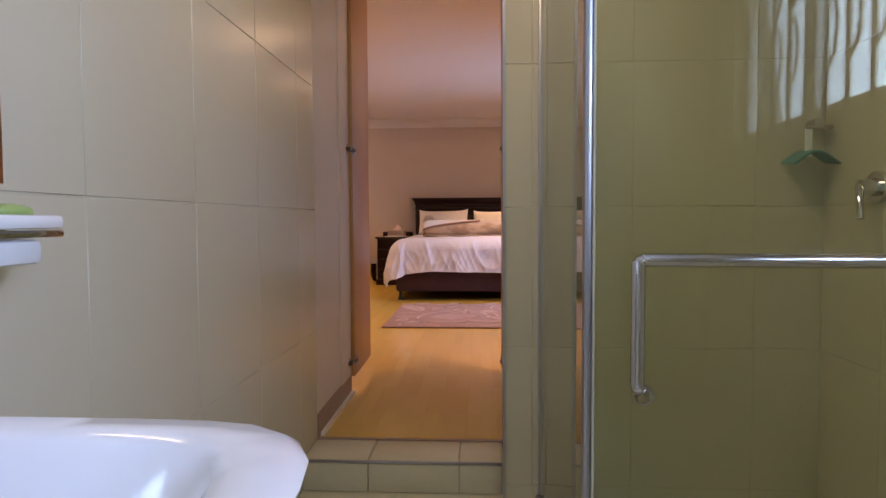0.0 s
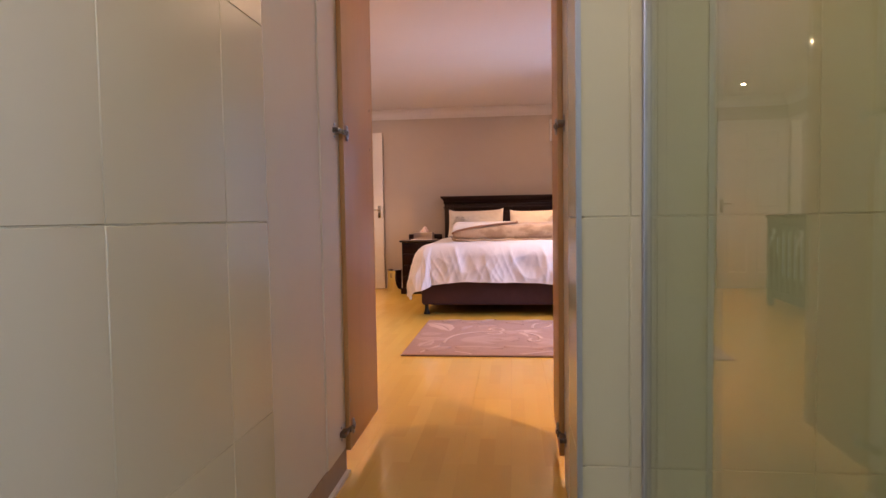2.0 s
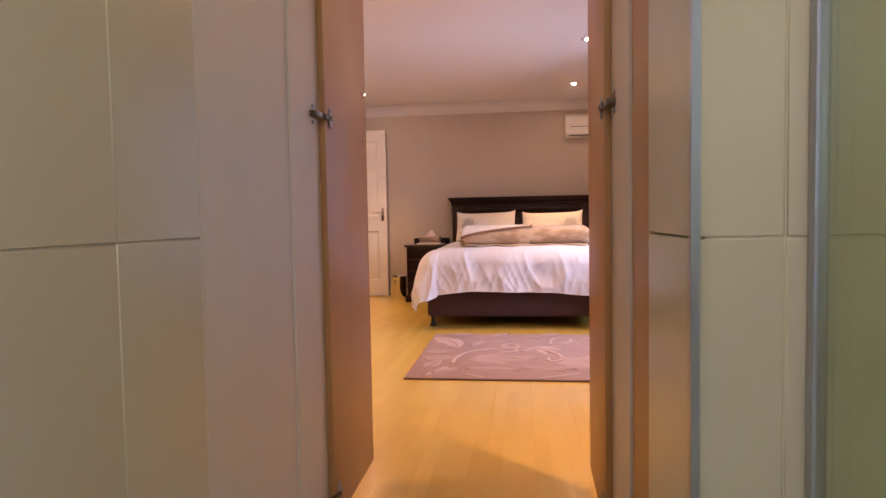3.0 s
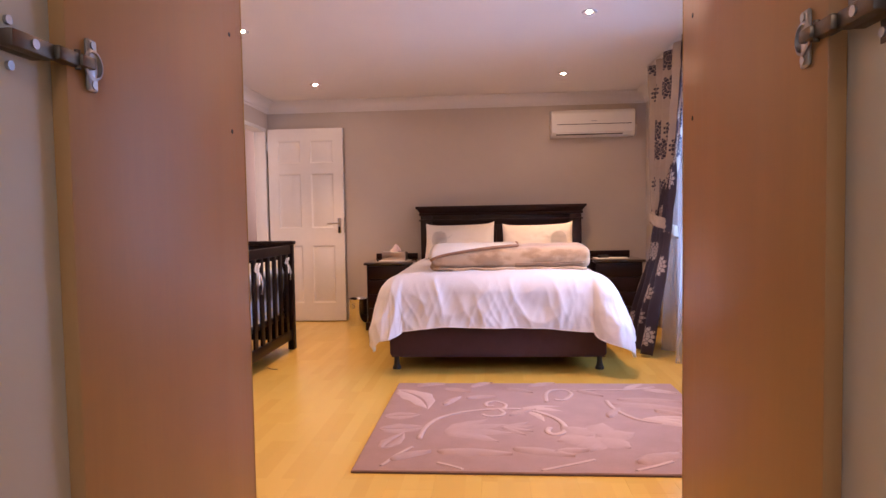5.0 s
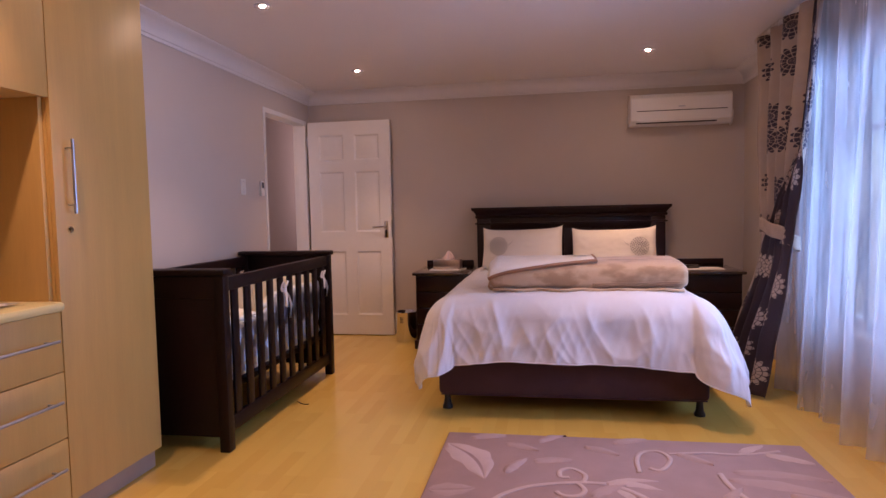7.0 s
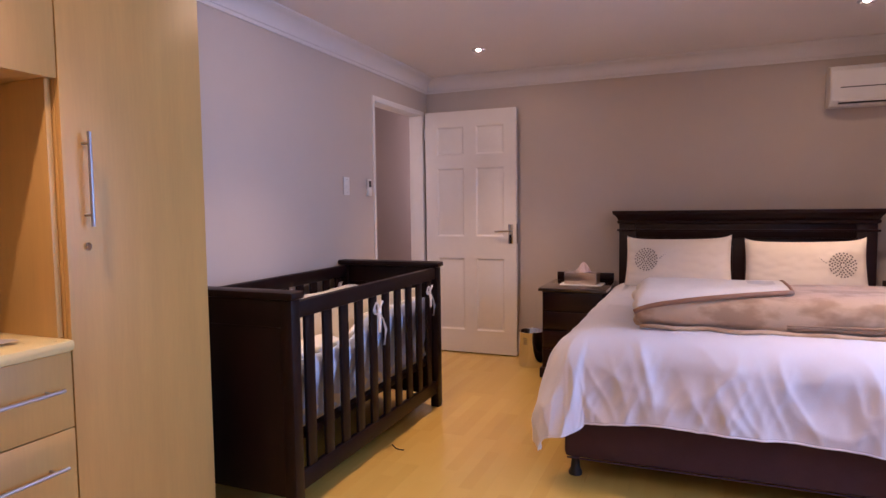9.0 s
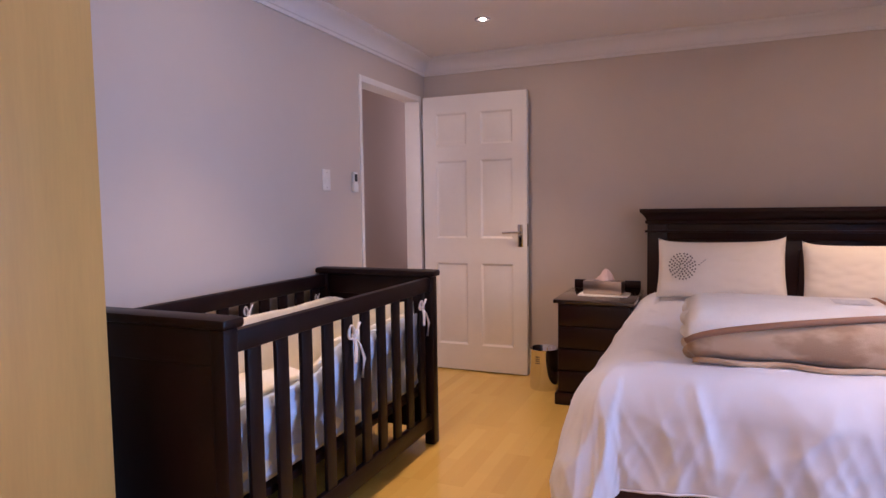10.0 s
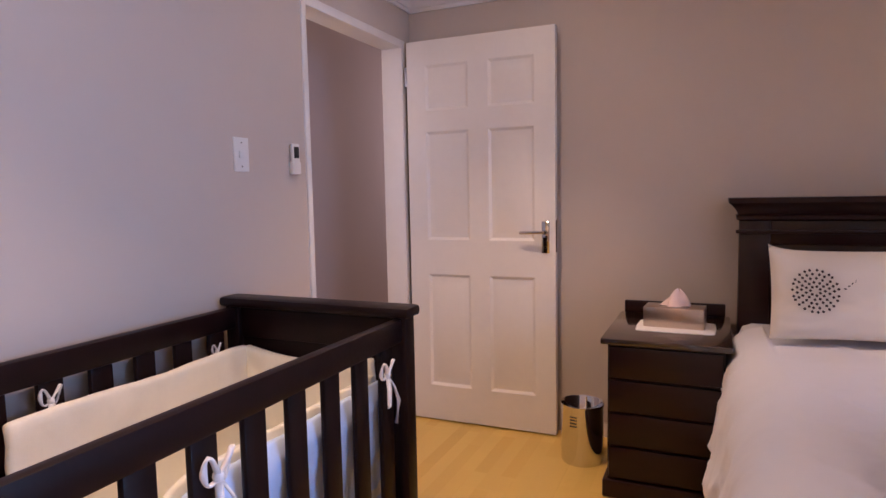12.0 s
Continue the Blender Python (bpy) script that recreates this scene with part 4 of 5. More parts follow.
def cot():
    x0, x1, y0, y1 = -1.57, -0.885, -2.80, -1.265
    c = thing("cot", ((x0 + x1) / 2, (y0 + y1) / 2, 0), "dark wenge wooden baby cot against the taupe wall", "cot")
    hx, hy = (x1 - x0) / 2, (y1 - y0) / 2
    for s, lift in ((-1, 0.02), (1, 0.012)):
        ya, yb = sorted((s * hy, s * (hy - 0.045)))
        e = boxpart("end_panel", (-hx + 0.05, hx - 0.05, ya + 0.008, yb - 0.008, 0.075, 0.863), WENGE, c, "solid end panel", 0.003)
        boxpart("rail", (-hx + 0.05, hx - 0.05, ya, yb, 0.77, 0.862 + lift), WENGE, e, "", 0.004)
        for t in (-1, 1):
            a, b = sorted((t * hx, t * (hx - 0.055)))
            boxpart("post", (a, b, *sorted((s * hy, s * (hy - 0.06))), 0, 0.862 + lift), WENGE, c, "", 0.006)
        boxpart("cap", (-hx - 0.015, hx + 0.015, *sorted((s * (hy + 0.016), s * (hy - 0.076))), 0.862 + lift, 0.895 + lift), WENGE, c, "", 0.012)
    for t in (-1, 1):
        x = t * (hx - 0.028)
        boxpart("top_rail", (x - 0.017, x + 0.017, -hy + 0.055, hy - 0.055, 0.80, 0.872), WENGE, c, "", 0.010)
        boxpart("bottom_rail", (x - 0.014, x + 0.014, -hy + 0.055, hy - 0.055, 0.085, 0.165), WENGE, c, "", 0.005)
        first = boxpart("slat", (x - 0.009, x + 0.009, -0.0335, 0.0335, 0.16, 0.805), WENGE, c, "", 0.007)
        first.location.y = -0.614
        for k in range(1, 10):
            o = first.copy()
            scene.collection.objects.link(o)
            o.location.y = -0.614 + 0.138 * k
    boxpart("mattress_base", (-hx + 0.06, hx - 0.06, -hy + 0.05, hy - 0.05, 0.27, 0.30), WENGE, c, "", 0.003)
    m = boxpart("cot_mattress", (x0 + 0.075, x1 - 0.075, y0 + 0.07, y1 - 0.07, 0.301, 0.40), BUMPER, None, "", 0.03)
    tagged(m, "cream cot mattress lying in the cot", "mattress")

    def pad(name, f, nu, material, label, thick=0.03):
        bm = bmesh.new()
        grid(bm, nu, 14, f)
        ob = part(name, bm, material, None, "", 180)
        so = ob.modifiers.new("thick", "SOLIDIFY")
        so.thickness, so.offset = thick, 0
        bv = ob.modifiers.new("round", "BEVEL")
        bv.width, bv.segments, bv.limit_method = 0.011, 2, "ANGLE"
        return ob

    def wob(a, b):
        return 0.010 * noise.noise(Vector((a * 4, b * 6, 0.4)))
    yb0, yb1 = y0 + 0.085, y1 - 0.078
    bumper = thing("cot_bumper", (0, 0, 0), "quilted cream bumper tied inside the cot, outer side painted window-lit blue", "cot bumper")
    back = pad("back_pad", lambda u, v: (x0 + 0.095 + wob(u * 3, v), yb0 + 0.61 + u * (yb1 - yb0 - 0.61), 0.39 + v * (0.362 + 0.004 * math.sin(u * 9))), 40, BUMPER, "")
    end = pad("end_pad", lambda u, v: (x0 + 0.10 + u * (x1 - x0 - 0.20), yb1 + wob(u * 2, v + 5), 0.39 + v * (0.365 - 0.03 * math.sin(u * 3.1))), 30, BUMPER, "")
    near = pad("near_pad", lambda u, v: (x0 + 0.10 + u * (x1 - x0 - 0.20), yb0 + wob(u * 2, v + 9), 0.39 + v * 0.30), 30, BUMPER, "")

    def sag(u):
        y = yb0 + u * (yb1 - yb0)
        t = min(1.0, max(0.0, (y + 2.27) / 0.24))
        return 0.605 + 0.085 * t * t * (3 - 2 * t)
    front_out = pad("front_pad", lambda u, v: (x1 - 0.078 - wob(u * 5, v) * 1.4 - 0.012 * math.sin(v * 6.3), yb0 + u * (yb1 - yb0), 0.325 + v * (sag(u) - 0.325)), 60, BUMPERBLUELIT, "", 0.02)
    front_in = pad("front_lining", lambda u, v: (x1 - 0.105 - wob(u * 5, v) * 1.4, yb0 + u * (yb1 - yb0), 0.39 + v * (sag(u) + 0.012 - 0.39)), 60, BUMPER, "", 0.02)
    flop = pad("folded_flap", lambda u, v: (x1 - 0.09 - 0.30 * v, yb0 + 0.01 + u * 0.42, 0.622 - 0.05 * v * v + 0.012 * noise.noise(Vector((u * 4, v * 3, 7.1))) - 0.012 * math.cos(v * 9)), 30, BUMPER, "", 0.028)
    flop["label"] = "cream inner side folded over"
    for o in (back, end, near, front_out, front_in, flop):
        o.parent = bumper
    front_out["label"] = "outer side with the window's blue light in its colour"

    def bow(at, name="ribbon_bow", s=1.0):
        bm = bmesh.new()
        at = Vector(at)
        for sgn in (-1, 1):
            pts = [at + s * Vector((0.006 * math.sin(a), sgn * 0.024 * math.sin(a * 0.5) * (1 if a < math.pi else 1), 0.018 * math.sin(a) + 0.012 * (1 - math.cos(a)))) for a in [k * 2 * math.pi / 14 for k in range(15)]]
            tube(bm, pts, 0.0052 * s, 6, 0.5)
            tube(bm, [at, at + s * Vector((0.012, sgn * 0.012, -0.03)), at + s * Vector((0.014, sgn * 0.024 + 0.006, -0.07)), at + s * Vector((0.012, sgn * 0.018, -0.10 - 0.025 * sgn))], 0.0058 * s, 6, 0.45)
        bmesh.ops.create_icosphere(bm, subdivisions=2, radius=0.009 * s, matrix=Matrix.Translation(at))
        part(name, bm, RIBBON, bumper, "white ribbon tied in a bow", 180)
    bow((x1 - 0.004, -2.08, 0.725), s=1.4)
    bow((x1 - 0.004, -1.435, 0.735), s=1.15)
    bow((x0 + 0.075, -1.985, 0.765))
    bow((x0 + 0.075, -1.45, 0.755), s=0.7)
    # small grey-brown cushion with cream patches, propped up inside
    cu = thing("cushion", (-1.13, -1.93, 0.40), "small grey-brown baby cushion with cream patches in the cot", "cushion", turn=12)
    bm = bmesh.new()
    for face in (-1, 1):
        grid(bm, 18, 14, lambda u, v: (face * 0.034 * (max(0.0, 1 - abs(2 * u - 1) ** 2.6) * max(0.0, 1 - abs(2 * v - 1) ** 2.6)) ** 0.5 + 0.05 * (v - 0.5), -0.13 + 0.26 * u, 0.004 + 0.19 * v))
    bmesh.ops.remove_doubles(bm, verts=bm.verts, dist=0.0008)
    part("cover", bm, mat("grey_brown_plush", (0.17, 0.125, 0.10), 0.95, var=0.2, scale=14, bump=0.5), cu, "", 180)
    for k in range(3):
        bm = bmesh.new()
        bmesh.ops.create_uvsphere(bm, u_segments=14, v_segments=8, radius=1.0, matrix=Matrix.Translation((0.041, -0.05 + 0.05 * k, 0.115)) @ Matrix.Diagonal((0.005, 0.015, 0.045, 1)))
        part("patch", bm, BUMPER, cu, "cream sewn patch", 180)


def rug():
    rx0, rx1, ry0, ry1 = 0.155, 1.865, -3.805, -2.42
    r = thing("rug", ((rx0 + rx1) / 2, (ry0 + ry1) / 2, 0), "mauve wool rug with carved pale leaves and scrolls", "rug")
    w, h = (rx1 - rx0) / 2, (ry1 - ry0) / 2
    boxpart("rug_body", (-w, w, -h, h, 0.0015, 0.014), RUG, r, "", 0.005)
    boxpart("binding", (-w - 0.004, w + 0.004, -h - 0.004, h + 0.004, 0, 0.008), RUGEDGE, r, "dark bound edge", 0.002)
    Z = 0.0142
    ox, oy = (rx0 + rx1) / 2, (ry0 + ry1) / 2

    def clipped(x, y):
        return max(-w + 0.012, min(w - 0.012, x - ox)), max(-h + 0.012, min(h - 0.012, y - oy))

    layer = [0]

    def leaf(x, y, length, width, turn, material, name, bend=0.0, split=True):
        bm = bmesh.new()
        layer[0] += 1
        Z = 0.0142 + 0.00022 * layer[0]
        n = 14
        c, s = math.cos(radians(turn)), math.sin(radians(turn))
        for side in ((-1, 1) if split else (0,)):
            rows = []
            for i in range(n + 1):
                t = i / n
                half = width * (math.sin(math.pi * t ** 0.75) ** 0.8) * (1 + 0.10 * math.sin(t * 19)) + 0.001
                mid = bend * math.sin(math.pi * t)
                gap = 0.006 * math.sin(math.pi * t) if split else 0
                lo, hi = (mid - half, mid + half) if side == 0 else sorted((mid + side * gap, mid + side * (gap + half)))
                row = []
                for q, z in ((lo, 0.0135), (lo * 0.75 + hi * 0.25, Z + 0.0015), (lo * 0.25 + hi * 0.75, Z + 0.0015), (hi, 0.0135)):
                    px, py = clipped(x + c * t * length - s * q, y + s * t * length + c * q)
                    row.append(bm.verts.new((px, py, z)))
                rows.append(row)
            for a, b in zip(rows, rows[1:]):
                for k in range(3):
                    bm.faces.new((a[k], a[k + 1], b[k + 1], b[k]))
        part(name, bm, material, r, "", 180)

    def scroll(pts, r0, name="scroll"):
        bm = bmesh.new()
        out = []
        for (ax, ay), (bx, by), (cx_, cy_), (dx, dy) in zip(pts, pts[1:], pts[2:], pts[3:]):
            for k in range(8):
                t = k / 8
                f = lambda a, b, c_, d: 0.5 * (2 * b + (c_ - a) * t + (2 * a - 5 * b + 4 * c_ - d) * t * t + (3 * b - a - 3 * c_ + d) * t ** 3)
                px, py = clipped(f(ax, bx, cx_, dx), f(ay, by, cy_, dy))
                out.append((px, py, Z + 0.001))
        tube(bm, out, r0, 8, 0.32)
        part(name, bm, RUGPALE, r, "", 180)
    # arching stem with two curls, and a hooked tail with a spray of leaves
    scroll([(0.39, -3.58), (0.40, -3.44), (0.41, -3.29), (0.46, -3.14), (0.56, -3.04), (0.67, -2.99), (0.81, -2.96), (0.92, -2.96), (1.00, -2.96)], 0.013)
    scroll([(0.78, -3.00), (0.81, -2.96), (0.825, -2.88), (0.77, -2.82), (0.72, -2.85), (0.72, -2.91), (0.76, -2.91), (0.77, -2.88)], 0.012)
    scroll([(0.74, -2.95), (0.79, -2.97), (0.815, -3.03), (0.79, -3.08), (0.73, -3.09), (0.70, -3.05), (0.72, -3.02)], 0.012)
    scroll([(0.90, -2.95), (0.95, -2.98), (1.02, -3.04), (1.08, -3.12), (1.11, -3.22), (1.10, -3.32), (1.05, -3.36), (1.02, -3.32), (1.04, -3.26), (1.07, -3.27)], 0.016)
    leaf(0.91, -2.94, 0.23, 0.030, -14, RUGPALE, "leaf", 0.02, False)
    leaf(0.92, -2.95, 0.24, 0.026, -66, RUGPALE, "leaf", 0.02, False)
    leaf(0.93, -2.93, 0.20, 0.020, 6, RUGPALE, "leaf", 0.015, False)
    # large pale leaf in the far corner, petals beside it
    leaf(0.17, -2.58, 0.45, 0.085, -60, RUGPALE, "leaf", 0.05)
    leaf(0.17, -3.10, 0.20, 0.055, 10, RUGMID, "leaf")
    leaf(0.18, -3.30, 0.24, 0.065, 8, RUGMID, "leaf")
    leaf(0.24, -3.56, 0.22, 0.045, 70, RUGMID, "leaf")
    # big bud under the stem
    for a, l_, w_ in ((46, 0.30, 0.05), (24, 0.34, 0.05), (2, 0.33, 0.05), (-22, 0.28, 0.045)):
        leaf(0.52, -3.36, l_, w_, a, RUGMID, "petal", 0.03, False)
    for a in (30, 5, -20, -45):
        leaf(0.80, -3.26, 0.16, 0.022, a, RUGMID, "petal", 0.0, False)
    # open flower
    for a in (-160, -105, -48, 12, 70, 140):
        leaf(1.24, -3.38, 0.20, 0.085, a, RUGMID, "petal", 0.0, False)
    # climbing stem and bud towards the window
    scroll([(1.40, -2.74), (1.40, -2.80), (1.41, -2.93), (1.46, -3.07), (1.53, -3.15), (1.65, -3.19), (1.78, -3.22)], 0.014)
    for a in (6, -12, -30):
        leaf(1.52, -3.13, 0.26, 0.034, a, RUGPALE, "petal", 0.02, False)
    leaf(1.42, -2.86, 0.44, 0.045, -18, RUGMID, "leaf", 0.03, False)
    leaf(1.46, -2.78, 0.38, 0.035, -8, RUGMID, "leaf", 0.03, False)
    # scroll and stem along the far edge
    scroll([(1.05, -2.90), (1.06, -2.83), (1.07, -2.68), (1.11, -2.59), (1.19, -2.58), (1.22, -2.67), (1.16, -2.79), (1.11, -2.77), (1.12, -2.72)], 0.012)
    scroll([(1.14, -2.60), (1.22, -2.60), (1.39, -2.57), (1.56, -2.57), (1.76, -2.50), (1.86, -2.45)], 0.011)
    leaf(1.66, -2.56, 0.20, 0.032, -28, RUGPALE, "leaf", 0.01, False)
    leaf(1.55, -2.56, 0.17, 0.026, 38, RUGPALE, "leaf", 0.01, False)
    leaf(1.26, -2.60, 0.18, 0.03, -40, RUGMID, "leaf", 0.01, False)
    for x, y, a in ((0.46, -2.56, -25), (0.62, -2.52, 40), (0.84, -2.56, -30), (0.60, -2.76, 8), (0.98, -2.50, 20), (0.48, -2.90, 60), (0.28, -2.50, 14), (1.36, -3.10, 60), (1.62, -2.98, -35), (1.70, -3.42, 50), (0.84, -3.08, 35)):
        leaf(x, y, 0.18, 0.030, a, RUGMID, "leaf", 0.015, False)
    # near edge
    scroll([(0.20, -3.79), (0.27, -3.76), (0.32, -3.64), (0.39, -3.53), (0.46, -3.49)], 0.010)
    scroll([(0.44, -3.70), (0.51, -3.72), (0.60, -3.77), (0.63, -3.80), (0.66, -3.84)], 0.010)
    scroll([(0.84, -3.84), (0.95, -3.79), (1.11, -3.71), (1.20, -3.66), (1.28, -3.60)], 0.010)
    scroll([(1.26, -3.84), (1.34, -3.78), (1.43, -3.73), (1.53, -3.67), (1.66, -3.62)], 0.010)
    for x, y, l_, w_, a in ((0.50, -3.60, 0.34, 0.045, -4), (0.84, -3.56, 0.28, 0.04, -16), (1.36, -3.70, 0.26, 0.05, 24), (1.56, -3.58, 0.26, 0.05, -50), (0.30, -3.70, 0.2, 0.03, 30), (1.02, -3.60, 0.16, 0.03, 10)):
        leaf(x, y, l_, w_, a, RUGMID, "leaf", 0.015, False)


def air_conditioner():
    a = thing("air_conditioner", (1.804, Y1, 1.878), "cream wall-mounted split air conditioner above the bed", "air conditioner")
    bm = bmesh.new()
    prof = [(0.0, 0.0), (-0.115, 0.0), (-0.150, 0.035), (-0.168, 0.085), (-0.168, 0.225), (-0.150, 0.252), (-0.10, 0.266), (0.0, 0.266)]
    rings = [[bm.verts.new((x, y * (1 if abs(x) < 0.412 else 0.94), z)) for y, z in prof] for x in (-0.417, -0.409, 0.409, 0.417)]
    for p, q in zip(rings, rings[1:]):
        for k in range(len(prof)):
            bm.faces.new((p[k], p[(k + 1) % len(prof)], q[(k + 1) % len(prof)], q[k]))
    bm.faces.new(rings[0]), bm.faces.new(rings[-1][::-1])
    part("casing", bm, PLASTIC, a, "", 25)
    boxpart("panel_gap", (-0.36, 0.375, -0.1695, -0.165, 0.112, 0.118), BLACK, a, "dark seam under the front panel", 0)
    boxpart("louvre", (-0.365, 0.30, -0.166, -0.12, 0.020, 0.036), PLASTIC, a, "", 0.004)
    bm = bmesh.new()
    box(bm, -0.365, 0.29, -0.155, -0.13, 0.012, 0.019)
    part("outlet_slot", bm, BLACK, a)
    boxpart("badge", (-0.02, 0.035, -0.1695, -0.167, 0.142, 0.150), ALU, a, "small grey badge", 0.001)
    bm = bmesh.new()
    tube(bm, [(0.412, -0.05, 0.03), (0.43, -0.03, -0.01), (0.45, -0.015, 0.02), (0.46, -0.01, 0.12)], 0.008, 8)
    part("pipe", bm, PLASTIC, a, "", 60)


def downlight(x, y):
    d = thing("downlight", (x, y, CEIL), "lit recessed downlight with a brushed metal ring in the ceiling", "downlight", "ceiling downlights")
    bm = bmesh.new()
    lathe(bm, [(0.0, -0.0005), (0.024, -0.001), (0.034, -0.006), (0.044, -0.006), (0.048, -0.003), (0.049, 0.0)], 28)
    part("ring", bm, ALU, d, "", 60)
    bm = bmesh.new()
    lathe(bm, [(0.0, -0.0055), (0.010, -0.005), (0.0145, -0.001)], 20)
    part("bulb", bm, GLOW, d, "", 60)
    return d


def curtains():
    rail = thing("curtain_rail", (2.10, -2.4, 2.285), "pale curtain rod under the cornice above the window", "curtain rail")
    bm = bmesh.new()
    cyl(bm, (0, -1.6, 0), (0, 1.39, 0), 0.014, seg=16)
    part("rod", bm, MELAMINE, rail, "", 60)
    bm = bmesh.new()
    bmesh.ops.create_uvsphere(bm, u_segments=16, v_segments=10, radius=0.026, matrix=Matrix.Translation((0, 1.41, 0)))
    part("finial", bm, MELAMINE, rail, "", 180)
    for y in (-1.45, 0.0, 1.33):
        boxpart("bracket", (0, X1 - 2.10, y - 0.008, y + 0.008, -0.008, 0.008), MELAMINE, rail, "", 0.002)
    for k in range(7):
        bm = bmesh.new()
        tube(bm, [(0.024 * math.cos(a), 1.36 - 0.062 * k, 0.024 * math.sin(a)) for a in [j * math.pi / 8 for j in range(17)]], 0.0035, 6)
        part("ring", bm, MELAMINE, rail, "", 60)

    # voile: deep soft folds, standing out at the hem
    bm = bmesh.new()
    ya, yb = -1.34, -4.0

    def voile(u, v):
        y = ya + u * (yb - ya)
        ph = 62 * u + 2.4 * noise.noise(Vector((u * 7, 0.2, 0)))
        amp = 0.030 + 0.022 * (1 - v)
        drift = 0.03 * noise.noise(Vector((u * 9, (1 - v) * 1.2, 3.0)))
        x = 2.185 + amp * math.sin(ph + 0.7 * (1 - v)) + 0.4 * amp * math.sin(2.3 * ph + 1.0) + drift - 0.045 * (1 - v)
        return (x, y + 0.018 * math.cos(ph) + 0.06 * (1 - v) * (0.5 - u), 0.012 + v * 2.262 + 0.012 * math.sin(ph * 0.5) * (1 - v))
    grid(bm, 420, 30, voile)
    tagged(part("voile_curtain", bm, SHEER, None, "", 180), "sheer white voile curtain hanging in soft folds to the floor", "curtain")

    # tied-back floral drape: two widths of cloth, light outside and dark inside
    d = thing("drape", (2.08, -1.10, 0), "floral drape in beige and aubergine tied back at the window", "curtain")

    def drape(y_top, y_tie, y_bot, x_off, waves, seed, late=False):
        def f(u, v):
            z = 0.02 + v * 2.25
            tie = math.exp(-((z - 0.93) / 0.33) ** 2)
            if z > 0.93:
                t = (z - 0.93) / (2.27 - 0.93)
                a0 = y_tie[0] + (y_top[0] - y_tie[0]) * t ** 0.8
                a1 = y_tie[1] + (y_top[1] - y_tie[1]) * t ** 0.8
            else:
                t = (0.93 - z) / 0.91
                e = t * t * (3 - 2 * t)
                a0 = y_tie[0] + (y_bot[0] - y_tie[0]) * e
                a1 = y_tie[1] + (y_bot[1] - y_tie[1]) * e
            if late:
                a0 = max(y_tie[0] + (y_top[0] - y_tie[0]) * min(1.0, max(0.0, (z - 0.93) / 0.75)), a1 + 0.004) if z > 0.93 else a0
            y = a0 + u * (a1 - a0) - 1.1
            ph = waves * u * 2 * math.pi + seed + 0.8 * noise.noise(Vector((u * 3, z, seed)))
            amp = 0.032 * (1 - 0.5 * tie) * min(1.0, abs(a1 - a0) / 0.25)
            swag = -0.15 * max(0, (0.93 - z) / 0.93) ** 1.2 + 0.01
            return (x_off + amp * math.sin(ph) + swag + 0.012 * noise.noise(Vector((u * 6, z * 4, seed))), y + 1.1, z)
        return f

    def uvmesh(name, f, nu, nv, size, material, label):
        bm = bmesh.new()
        lay = bm.loops.layers.uv.new("UVMap")
        vs = grid(bm, nu, nv, f)
        index = {v: (i / nu * size[0], j / nv * size[1]) for i, row in enumerate(vs) for j, v in enumerate(row)}
        for face in bm.faces:
            for lp in face.loops:
                lp[lay].uv = index[lp.vert]
        ob = part(name, bm, material, d, label, 180)
        so = ob.modifiers.new("thick", "SOLIDIFY")
        so.thickness = 0.004
        return ob
    uvmesh("light_width", drape((0.12, -0.90), (-0.01, -0.50), (0.27, -0.30), 0.0, 4.5, 0.4), 90, 70, (0.75, 2.25), DRAPE_LIGHT, "beige cloth with dark flowers")
    uvmesh("dark_width", drape((-0.93, -0.935), (-0.16, -0.60), (0.16, -0.58), -0.035, 4.0, 2.0, True), 70, 70, (0.7, 2.25), DRAPE_DARK, "aubergine cloth with pale flowers")
    bm = bmesh.new()
    def band(u, v):
        a = radians(60) + u * radians(300)
        return (0.01 + 0.085 * math.cos(a), -0.345 + 0.245 * math.sin(a), 0.99 + 0.085 * (v - 0.5) - 0.05 * math.cos(a) + 0.006 * math.sin(a * 5) + 0.03 * math.sin(a))
    grid(bm, 60, 6, band)
    part("tieback", bm, DRAPE_BAND, d, "beige tie-back band", 180).modifiers.new("thick", "SOLIDIFY").thickness = 0.006


def switch_plate():
    s = thing("light_switch", (X0, -1.183, 1.39), "white single-lever light switch on the taupe wall", "light switch")
    boxpart("plate", (0, 0.008, -0.037, 0.037, -0.06, 0.06), PLASTIC, s, "", 0.003)
    boxpart("rocker", (0.006, 0.013, -0.016, 0.016, -0.013, 0.013), PLASTIC, s, "", 0.003)
    for z in (-0.042, 0.042):
        bm = bmesh.new()
        cyl(bm, (0.0075, 0, z), (0.0088, 0, z), 0.003, seg=10)
        part("screw", bm, DARKMETAL, s)


def remote_holder():
    s = thing("remote_control", (X0, -0.885, 1.385), "white air-conditioner remote in a wall holder by the doorway", "remote control")
    boxpart("holder", (0, 0.022, -0.026, 0.026, -0.058, -0.01), PLASTIC, s, "", 0.004)
    rm = boxpart("remote", (0.004, 0.020, -0.023, 0.023, -0.045, 0.062), PLASTIC, s, "", 0.005)
    boxpart("display", (0.0195, 0.0212, -0.016, 0.016, 0.005, 0.05), BLACK, rm, "dark display", 0.001)


